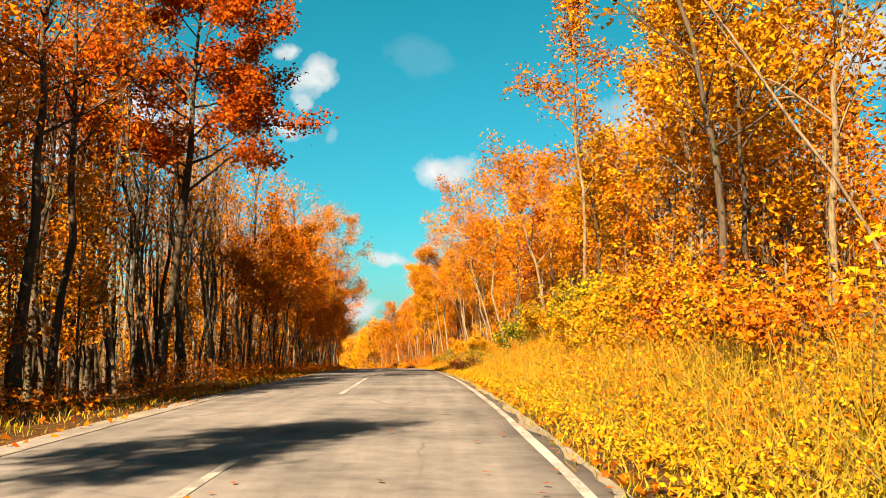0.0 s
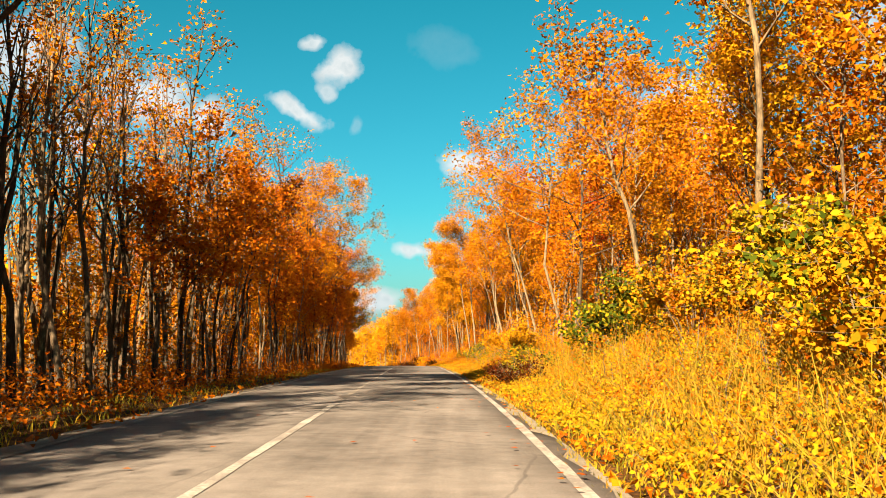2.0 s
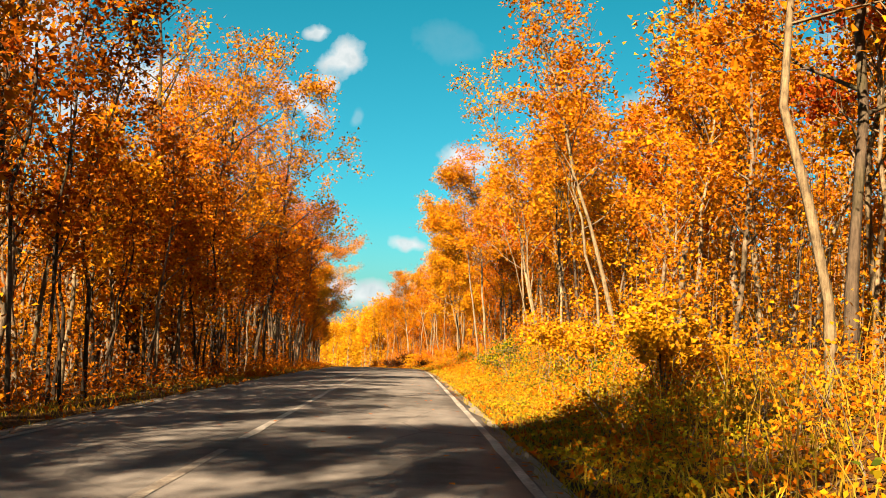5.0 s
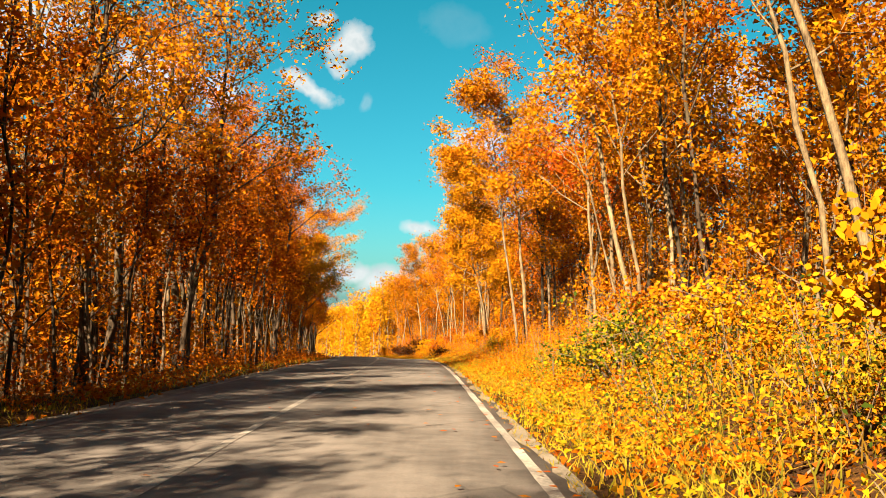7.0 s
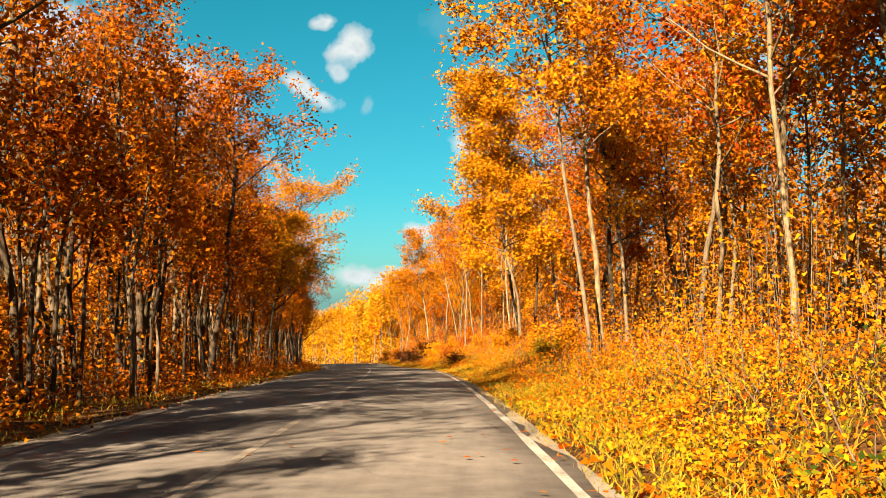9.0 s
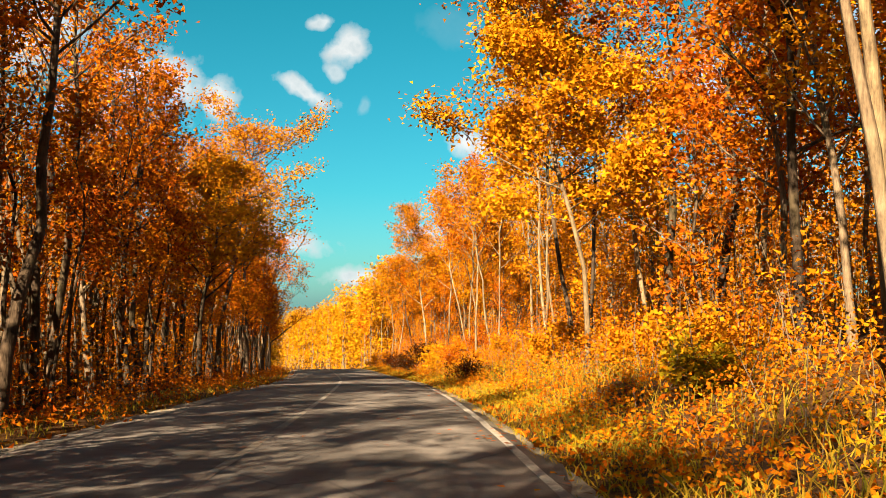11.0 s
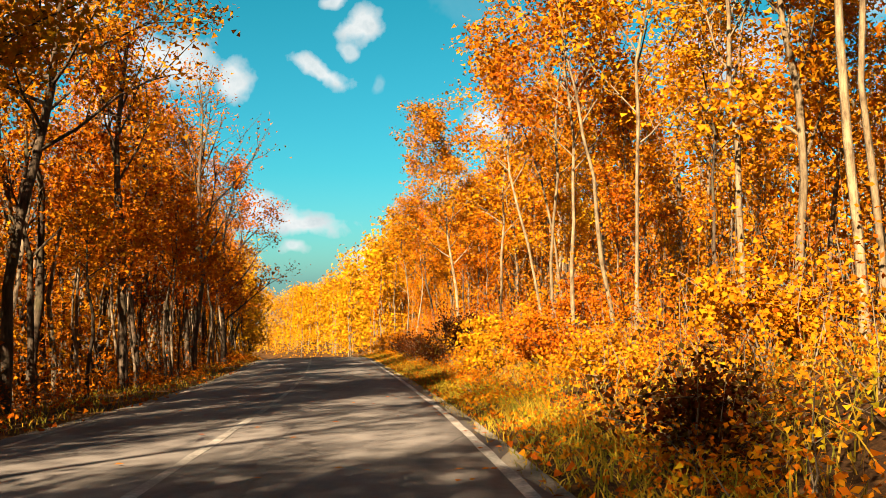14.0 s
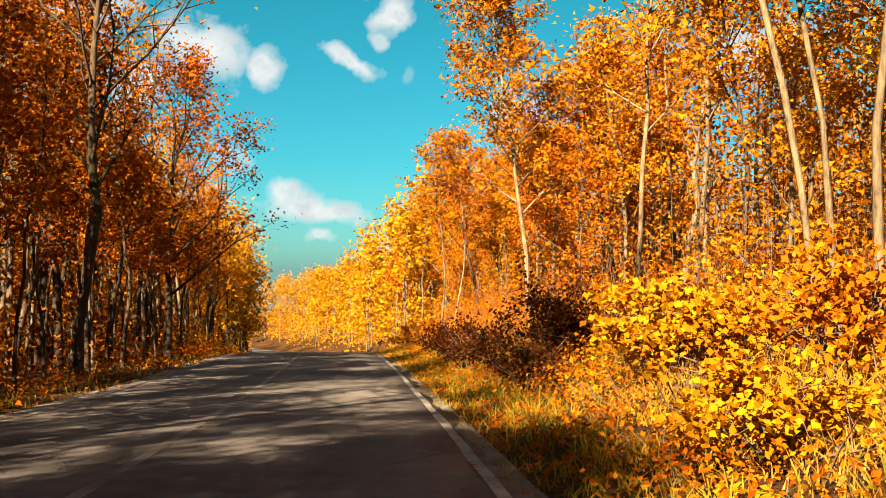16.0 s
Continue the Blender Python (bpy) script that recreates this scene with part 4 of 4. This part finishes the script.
woods("deep_woods", "open shaded woods of thin dark stems with golden leaves", LEAF_GOLD, BARK_DARK, 44, 104, -34, -14, 55, (8.5, 11.0), 10, 0.27, 0.55, 21, base=0.22, limbs=5, subs=1)
woods("deep_woods", "dense shaded woods of thin dark stems with rusty leaves", LEAF_RUST, BARK_DARK, 104, 235, -32, -13, 210, (10, 13.5), 13, 0.34, 0.55, 26, base=0.2, limbs=5, subs=1)
woods("deep_woods", "open woods of thin bare stems", LEAF_ORANGE, BARK_DARK, 22, 48, -36, -17, 80, (10.5, 13), 6, 0.2, 0.45, 25, base=0.4)
woods("deep_woods", "dense woods of thin stems with golden leaves", LEAF_GOLD, BARK_GREY, 8, 240, 12, 34, 320, (9.0, 12.5), 14, 0.3, 0.5, 22, base=0.2, limbs=5, subs=1)
woods("deep_woods", "sunlit woods of slim stems with golden leaves", LEAF_GOLD, BARK_GREY, 16, 230, 10.0, 15, 80, (9.5, 12.5), 16, 0.2, 0.4, 27, base=0.3, limbs=9, subs=2)
woods("deep_woods", "crowded thin stems of the shaded woods", LEAF_ORANGE, BARK_GREY, 46, 232, -19, -9.2, 300, (8.5, 12.5), 4, 0.14, 0.3, 29, base=0.5, limbs=4, subs=1)
woods("deep_woods", "crowded thin bare stems beside the road", LEAF_ORANGE, BARK_DARK, 28, 50, -20, -10.5, 60, (9.5, 13), 2, 0.14, 0.3, 30, base=0.5, limbs=5, subs=1)
woods("far_woods", "far sunlit woods with amber crowns", LEAF_FAR, BARK_GREY, 225, 400, 5.5, 34, 200, (10.5, 14.0), 30, 0.42, 0.75, 23, base=0.12, limbs=6, subs=1)
woods("far_woods", "far roadside trees with amber crowns", LEAF_FAR, BARK_DARK, 208, 330, -9.0, -6.4, 34, (7, 11), 30, 0.3, 0.6, 28, base=0.2, limbs=7, subs=1)
woods("far_woods", "far woods with orange crowns", LEAF_FAR, BARK_DARK, 225, 400, -28, -8.0, 100, (12, 16), 28, 0.38, 0.75, 24, base=0.15, limbs=6, subs=1)


# ---- undergrowth ----
def thicket(name, label, leaves, s0, s1, d0, d1, count, high, size, seed, clump=1.2, corners=3):
    """Low growth in loose clumps: thin stems and leaves."""
    rg = np.random.default_rng(seed)
    k = max(1, count // 60)
    cs, cd, ch = rg.uniform(s0, s1, k), rg.uniform(d0, d1, k), rg.uniform(0.4, 1.0, k) * high
    n_each = 60
    f = rg.uniform(0, 1, (k, n_each)) ** 0.8
    s = (cs[:, None] + rg.normal(0, clump * 0.45, (k, n_each)) * (0.5 + 0.6 * f)).ravel()
    d = (cd[:, None] + rg.normal(0, clump * 0.45, (k, n_each)) * (0.5 + 0.6 * f)).ravel()
    d = np.where(d0 < 0, np.minimum(d, max(d0, d1) + 0.4), np.maximum(d, min(d0, d1) - 0.4))
    rise = np.clip((np.abs(d + 1.6) - 3.0) / 3.2, 0.22, 1.0)
    h = (f * ch[:, None]).ravel() * rise + 0.05
    open_bank = (s > 154) & (s < 163) & (d > 3.4) & (d < 6.2) & (rg.random(len(s)) < 0.75)
    s, d, h = s[~open_bank], d[~open_bank], h[~open_bank]
    at = place(s, d, bank(s, d) + h)
    p, q = leaf_quads(rg, at, size, corners=corners, wide=0.62)
    wood = Wood()
    for a, b, c in zip(cs, cd, ch):
        root = place(a + rg.normal(0, 0.2), b + rg.normal(0, 0.2), bank(a, b) - 0.1)
        tip = root + [rg.normal(0, 0.25), rg.normal(0, 0.25), c * 0.95 * min(1.0, max(0.2, (abs(b + 1.6) - 3.0) / 3.2))]
        wood.tube([root, (root + tip) / 2 + rg.normal(0, 0.05, 3), tip], [0.014, 0.010, 0.004], 3)
    top = tagged(new(name), label, "undergrowth", kind="stuff")
    part("stems", wood.mesh("stems", BARK_GREY), top)
    part("foliage", quads("foliage", p, q, leaves), top)


thicket("undergrowth", "orange and golden saplings under the shaded trees", LEAF_GOLD, 50, 235, -26, -8.5, 28000, 4.0, 0.18, 31, 1.5)
thicket("undergrowth", "golden saplings and brush under the sunlit trees", LEAF_GOLD, 60, 235, 6.4, 24, 36000, 3.2, 0.14, 32, 1.5)
thicket("undergrowth", "yellow saplings and brush under the sunlit trees", LEAF_YELLOW, 8, 60, 6.4, 24, 8500, 3.2, 0.18, 52, 1.5)
thicket("undergrowth", "tall golden brush deep in the shaded woods", LEAF_YELLOW, 10, 260, -50, -26, 20000, 9.0, 0.55, 36, 3.0)
thicket("undergrowth", "tall brush deep in the sunlit woods", LEAF_ORANGE, 8, 260, 24, 50, 24000, 11.0, 0.55, 37, 3.0)
for s0, s1, leaves, count, seed in ((52, 86, LEAF_GOLD, 7000, 61), (86, 103, LEAF_RUST, 4200, 74), (103, 124, LEAF_GOLD, 4400, 75), (124, 142, LEAF_ORANGE, 4400, 76), (142, 235, LEAF_GOLD, 17000, 77)):
    thicket("undergrowth", "rusty leaves between dark stems" if leaves is LEAF_RUST else "golden leaves between the stems of the sunlit woods", leaves, s0, s1, 8.0, 18, int(count * 1.6), 8.0, 0.145, seed, 2.0)
thicket("undergrowth", "orange leaves between the stems of the sunlit woods", LEAF_ORANGE, 52, 235, 8.5, 20, 30000, 6.0, 0.15, 62, 2.0)
thicket("undergrowth", "orange leaves between the first stems of the sunlit woods", LEAF_ORANGE, 14, 54, 8.5, 18, 18000, 7.0, 0.15, 63, 2.0)
thicket("undergrowth", "dense golden leaves deep in the sunlit woods", LEAF_GOLD, 14, 240, 17, 30, 24000, 10.0, 0.42, 64, 3.0)
thicket("undergrowth", "orange leaves between the stems of the shaded woods", LEAF_ORANGE, 98, 235, -22, -11.5, 19000, 6.5, 0.2, 65, 2.0)
thicket("undergrowth", "dense orange leaves deep in the shaded woods", LEAF_ORANGE, 98, 240, -32, -19, 19000, 9.5, 0.42, 66, 3.0)
thicket("undergrowth", "rusty leaves filling the shaded woods", LEAF_ORANGE, 118, 235, -19, -11.5, 18000, 9.0, 0.2, 71, 2.2)
thicket("undergrowth", "high rusty leaves deep in the shaded woods", LEAF_RUST, 112, 240, -30, -18, 14000, 13.0, 0.45, 72, 3.0)
thicket("undergrowth", "rusty leaves behind the first bare stems", LEAF_RUST, 4, 44, -34, -19, 9000, 8.0, 0.4, 73, 3.0)
thicket("undergrowth", "low golden brush along the far bend", LEAF_GOLD, 196, 320, -11, -5.6, 12000, 1.8, 0.16, 67, 1.4)
thicket("undergrowth", "brush under the far trees", LEAF_FAR, 230, 400, 4.5, 40, 15000, 5.0, 0.4, 38, 2.5)
thicket("undergrowth", "brush under the far trees", LEAF_FAR, 225, 400, -36, -7.0, 12000, 5.0, 0.4, 39, 2.5)
thicket("brush", "yellow roadside brush between grass and trees", LEAF_GOLD, 5, 230, 4.4, 6.8, 38000, 1.4, 0.07, 33, 1.0, 4)
thicket("brush", "golden weeds and low brush in the verge", LEAF_GOLD, 46, 205, 2.2, 5.8, 62000, 1.0, 0.065, 40, 0.8, 4)
thicket("brush", "orange weeds among the tall grass", LEAF_ORANGE, 4, 48, 2.8, 6.4, 15000, 1.0, 0.07, 48, 0.7)
thicket("brush", "green weeds among the tall grass", LEAF_LIME, 4, 105, 1.8, 5.4, 32000, 0.8, 0.06, 49, 0.6, 4)
thicket("brush", "green bramble-like weeds in the yellow verge", LEAF_MIXED, 64, 92, 3.0, 6.4, 10000, 1.5, 0.062, 68, 0.9, 4)
thicket("brush", "tall leafy orange brush below the sunlit trees", LEAF_ORANGE, 118, 215, 5.2, 8.4, 20000, 2.2, 0.085, 69, 1.1, 4)
thicket("undergrowth", "orange brush along the shaded forest edge", LEAF_ORANGE, 48, 225, -13, -7.6, 23000, 2.6, 0.14, 50, 1.0)
thicket("brush", "dry golden weeds among the tall grass", LEAF_YELLOW, 4, 52, 2.0, 6.2, 30000, 1.0, 0.06, 45, 0.8, 4)
thicket("brush", "low yellow-green weeds in the verge", LEAF_LIME, 5, 230, 2.0, 5.0, 20000, 0.8, 0.07, 34, 0.7)
thicket("brush", "low brown brush along the shaded verge", LEAF_RUST, 16, 230, -9.0, -5.7, 26000, 1.0, 0.10, 35, 0.9)


def shrub(seed, high, wide, leaves, count, size, label, group="", corners=6):
    """A shrub: many stems from one root, and its leaves."""
    rg = np.random.default_rng(seed)
    wood, tips = Wood(), []
    for i in range(13):
        az, out = i * 2.4 + rg.uniform(-0.5, 0.5), rg.uniform(0.2, 1.0) * wide
        top = np.array([math.cos(az) * out * 1.15, math.sin(az) * out * 1.15, high * rg.uniform(0.4, 1.05) * (1 - 0.25 * (out / wide) ** 2)])
        mid = top * [0.35, 0.35, 0.55] + rg.normal(0, 0.06, 3)
        wood.tube([(0, 0, -0.1), mid, top], [0.022, 0.014, 0.005], 4)
        for _ in range(6):
            f = rg.uniform(0.35, 1.0)
            a = mid + (top - mid) * f
            b = a + rg.normal(0, 0.28 * wide, 3) * [1, 1, 0.7] + [0, 0, 0.1]
            b[2] = max(b[2], 0.1)
            wood.tube([a, b], [0.008, 0.003], 3)
            tips += [b, (a + b) / 2, a]
    top = tagged(new("shrub"), label, "shrub", group)
    part("stem", wood.mesh("stem", BARK_GREY), top)
    p, q = leaf_quads(rg, scatter(rg, np.array(tips), max(1, int(1.25 * count / len(tips) / 0.6)), 0.085 * wide, 0.6), size * 0.74, 0.4, 0.8, corners)
    part("foliage", quads("foliage", p, q, leaves), top)
    return top


SHRUBS = [  # s, d, height, half width, leaves, leaf count, leaf size, label
    (21.5, 5.2, 2.6, 1.4, LEAF_HAZEL, 4200, 0.105, "tall yellow-green shrub with large leaves"),
    (25.6, 5.0, 2.3, 1.4, LEAF_HAZEL, 4200, 0.105, "tall yellow-green shrub with large leaves"),
    (28.6, 4.8, 2.0, 1.3, LEAF_HAZEL, 3800, 0.105, "yellow-green shrub with large leaves"),
    (38.4, 5.2, 2.4, 1.5, LEAF_HAZEL, 3600, 0.11, "yellow-green shrub below the golden trees"),
    (17.5, 5.2, 1.9, 1.2, LEAF_HAZEL, 3000, 0.10, "yellow-green shrub in tall dry grass"),
    (31, 5.5, 2.5, 1.4, LEAF_MIXED, 3900, 0.15, "large-leaved roadside shrub turning yellow"),
    (45.4, 5.1, 2.5, 1.6, LEAF_MIXED, 3800, 0.15, "green large-leaved shrub at the forest edge"),
    (35, 6.0, 2.6, 1.4, LEAF_LIME, 2700, 0.135, "yellow-green hazel-like shrub among the grass"),
    (46.2, 2.4, 0.7, 0.85, LEAF_SHADED, 1800, 0.09, "low shrub coloured dark as in shade, close to the asphalt"),
    (50.2, 3.4, 1.1, 1.1, LEAF_MIXED, 2300, 0.09, "low green shrub beside the road"),
    (63, 4.4, 2.0, 1.2, LEAF_YELLOW, 3200, 0.12, "bright yellow shrub in the verge"),
    (71.5, 4.6, 2.1, 1.2, LEAF_YELLOW, 3400, 0.115, "bright yellow shrub in the verge"),
    (82, 3.7, 1.4, 1.3, LEAF_MIXED, 1900, 0.10, "dense green shrub in the yellow verge"),
    (80, 5.0, 1.5, 1.2, LEAF_YELLOW, 1600, 0.12, "yellow bramble-like shrub among the grass"),
    (88, 5.6, 2.0, 1.3, LEAF_GOLD, 1700, 0.14, "golden shrub under the trees"),
    (117, 4.4, 0.8, 1.0, LEAF_LIME, 1500, 0.12, "yellow-green shrub in the verge"),
    (121, 5.9, 1.0, 1.3, LEAF_GOLD, 2850, 0.135, "large-leaved yellow shrub among the grass"),
    (126, 5.7, 1.0, 1.3, LEAF_GOLD, 2700, 0.13, "large-leaved yellow shrub among the grass"),
    (133, 5.4, 1.1, 1.3, LEAF_GOLD, 2700, 0.135, "large-leaved yellow shrub among the grass"),
    (139, 2.9, 0.8, 1.0, LEAF_SHADED, 1700, 0.09, "low brown shrub beside the road, coloured as in shade"),
    (143, 5.2, 1.3, 1.2, LEAF_GOLD, 1900, 0.12, "dense golden shrub at the forest edge"),
    (148, 4.2, 1.2, 1.1, LEAF_GOLD, 1600, 0.11, "golden-leaved shrub in the verge"),
    (163, 4.5, 1.4, 1.2, LEAF_YELLOW, 2550, 0.15, "bright yellow shrub beside a fallen log"),
    (169, 3.9, 1.9, 1.4, LEAF_SHADED, 2600, 0.11, "red-leaved shrub near the road, coloured as in shade"),
    (174, 2.8, 1.3, 1.1, LEAF_SHADED, 1800, 0.10, "shrub leaning to the asphalt, coloured as in shade"),
    (179, 3.0, 1.3, 1.1, LEAF_SHADED, 1700, 0.10, "brown-leaved shrub beside the road, coloured as in shade"),
    (171.8, 4.9, 1.8, 1.3, LEAF_SHADED, 2200, 0.11, "maroon-leaved shrub near the road, coloured as in shade"),
    (166.4, 3.0, 0.9, 0.9, LEAF_SHADED, 1500, 0.09, "low shrub beside the road, coloured dark as in shade"),
    (160, 5.4, 1.6, 1.1, LEAF_ORANGE, 2250, 0.13, "orange shrub under the trees"),
    (14, 5.2, 1.8, 1.3, LEAF_ORANGE, 1700, 0.12, "orange shrub in tall dry grass"),
    (24, 5.8, 1.6, 1.4, LEAF_RUST, 1500, 0.11, "twiggy russet shrub at the forest edge"),
    (27.5, 6.0, 1.6, 1.2, LEAF_GOLD, 2550, 0.15, "golden shrub at the edge of the woods"),
    (39, 5.6, 2.0, 1.4, LEAF_GOLD, 1700, 0.14, "golden shrub at the forest edge"),
    (20, 5.4, 2.0, 1.2, LEAF_ORANGE, 1800, 0.14, "orange shrub in tall dry grass"),
    (154.5, 4.6, 1.1, 1.2, LEAF_ORANGE, 2400, 0.12, "orange shrub in the sunlit verge"),
    (157.5, 3.6, 0.8, 1.1, LEAF_YELLOW, 2200, 0.11, "bright yellow low shrub in the verge"),
    (158.5, 6.4, 1.8, 1.3, LEAF_ORANGE, 2400, 0.13, "orange shrub under the trees"),
    (165.5, 6.0, 1.6, 1.3, LEAF_YELLOW, 2400, 0.13, "bright yellow shrub under pale trunks"),
    (190, 3.6, 1.4, 1.1, LEAF_ORANGE, 1950, 0.13, "orange shrub beside the road"),
    (200, 3.4, 1.3, 1.1, LEAF_GOLD, 1950, 0.13, "golden shrub beside the road"),
]
for k, (s, d, high, wide, leaves, count, size, label) in enumerate(SHRUBS):
    shrub(500 + k, high, wide, leaves, count, size, label, "shrubs in the verge", 6 if s < 90 else 4).matrix_basis = stand(s, d, 40 * k)


# ---- grass ----
def grass(name, label, mat, s0, s1, d0, d1, count, tall, seed, wide=0.018, tilt=0.3, patchy=0.5):
    """Tapered blades, bent at random."""
    rg = np.random.default_rng(seed)
    s, d = rg.uniform(s0, s1, count), rg.uniform(d0, d1, count)
    thick = 0.5 + 0.5 * np.sin(s * 0.9 + 2 * np.sin(d * 1.3)) * np.sin(d * 1.9 + 0.5 * s)
    keep = rg.random(count) > patchy * thick
    s, d = s[keep], d[keep]
    k = len(s)
    h = np.interp(d, np.linspace(d0, d1, len(tall)), tall) * rg.uniform(0.45, 1.2, k)
    root = place(s, d, bank(s, d) - 0.03)
    bend = rg.normal(0, tilt, (k, 2)) * h[:, None]
    mid = root + np.stack([bend[:, 0] * 0.3, bend[:, 1] * 0.3, h * 0.55], -1)
    tip = root + np.stack([bend[:, 0], bend[:, 1], h], -1)
    az = rg.uniform(0, np.pi, k)
    side = np.stack([np.cos(az), np.sin(az), 0 * az], -1) * (wide * rg.uniform(0.6, 1.4, k))[:, None]
    p = np.stack([root - side * 0.5, root + side * 0.5, mid + side * 0.4, mid - side * 0.4, tip + side * 0.08, tip - side * 0.08], 1).reshape(-1, 3)
    o = 6 * np.arange(k)[:, None]
    q = np.concatenate([o + [0, 1, 2, 3], o + [3, 2, 4, 5]], 1).reshape(-1, 4)
    tagged(new(name, quads(name, p, q, mat)), label, "grass", kind="stuff")


grass("tall_grass", "tall dry golden grass in the verge", GRASS_GOLD, 4, 50, 2.2, 6.4, 20000, (0.35, 0.65, 0.75, 0.6), 41, patchy=0.6, tilt=0.6)
grass("tall_grass", "dry golden grass in the verge", GRASS_GOLD, 50, 215, 2.0, 6.0, 24000, (0.2, 0.45, 0.5, 0.45), 42, patchy=0.8, tilt=0.5)
grass("dry_stalks", "sparse tall dry stalks above the grass", GRASS_GOLD, 4, 60, 2.6, 6.0, 2600, (0.9, 1.2, 1.3, 1.1), 46, wide=0.012, tilt=0.25, patchy=0.6)
grass("dry_grass", "pale straw-coloured grass on an open bank", GRASS_STRAW, 154, 163, 3.2, 6.4, 5000, (0.2, 0.3, 0.3, 0.3), 47, patchy=0.3, tilt=0.7)
grass("verge_grass", "short yellowing grass along the asphalt", GRASS_GREEN, 2, 215, 1.3, 2.8, 40000, (0.10, 0.18, 0.24, 0.3), 43, patchy=0.5, tilt=0.6)
grass("verge_grass", "short brown and green grass along the shaded edge", GRASS_GREEN, 8, 215, -7.6, -4.72, 18000, (0.25, 0.22, 0.16, 0.08), 44, patchy=0.75, tilt=0.5)

# ---- fallen leaves ----
rg = np.random.default_rng(51)
s, d = rg.uniform(2, 215, 40000), np.concatenate([rg.uniform(-14, -4.6, 9000), rg.uniform(1.5, 8, 31000)])
p, q = leaf_quads(rg, place(s, d, bank(s, d) + 0.05), 0.11, 0.0, 0.7, 3)
tagged(new("fallen_leaves", quads("fallen_leaves", p, q, DEAD_LEAF)), "fallen orange and brown leaves on the forest floor", "leaves", kind="stuff")
k = 700
s, d = rg.uniform(2, 170, k), np.where(rg.random(k) < 0.6, 1.35 - rg.exponential(0.35, k), rg.uniform(-4.6, 1.3, k))
long = np.stack([rg.normal(size=k), rg.normal(size=k), 0 * s], -1)
long /= np.linalg.norm(long, axis=1, keepdims=True)
side = np.stack([-long[:, 1], long[:, 0], 0.2 + 0 * s], -1)
at = place(s, d, 0.035)
long, side = long * 0.05, side * 0.03
p = np.stack([at - long, at + side, at + long, at - side + [0, 0, 0.008]], 1).reshape(-1, 3)
tagged(new("road_leaves", quads("road_leaves", p, np.arange(4 * k).reshape(-1, 4), DEAD_LEAF)), "yellow leaves scattered on the asphalt", "leaves", kind="stuff")


# ---- fallen branches ----
def fallen_branch(seed, s, d, length, turn, radius):
    """A dead branch lying in the brush, with broken side twigs."""
    rg = np.random.default_rng(seed)
    wood = Wood()
    f = np.linspace(-0.5, 0.5, 7)
    way = np.stack([f * length, rg.normal(0, 0.04, 7), 0.08 + 0.12 * np.abs(f) + rg.normal(0, 0.02, 7)], -1)
    wood.tube(way, radius * (0.75 - f * 0.6), 7)
    top = tagged(new("fallen_branch"), "bleached dead branch lying in the brush", "branch")
    part("limb", wood.mesh("limb", BARK_PALE), top)
    for k in range(4):
        g = int(rg.integers(1, 6))
        side = Wood()
        tip = way[g] + [rg.uniform(-0.2, 0.5), rg.choice([-1, 1]) * rg.uniform(0.25, 0.6), rg.uniform(0.1, 0.4)]
        side.tube([way[g], (way[g] + tip) / 2 + rg.normal(0, 0.03, 3), tip], [radius * 0.35, radius * 0.25, 0.006], 5)
        part("twig", side.mesh("twig", BARK_PALE), top)
    top.matrix_basis = stand(s, d, turn, 1.0, 0.0)


fallen_branch(61, 27.5, 5.2, 2.6, 10, 0.06)
fallen_branch(62, 161.6, 4.6, 1.9, 35, 0.07)
fallen_branch(63, 166.0, 5.4, 1.6, -20, 0.05)
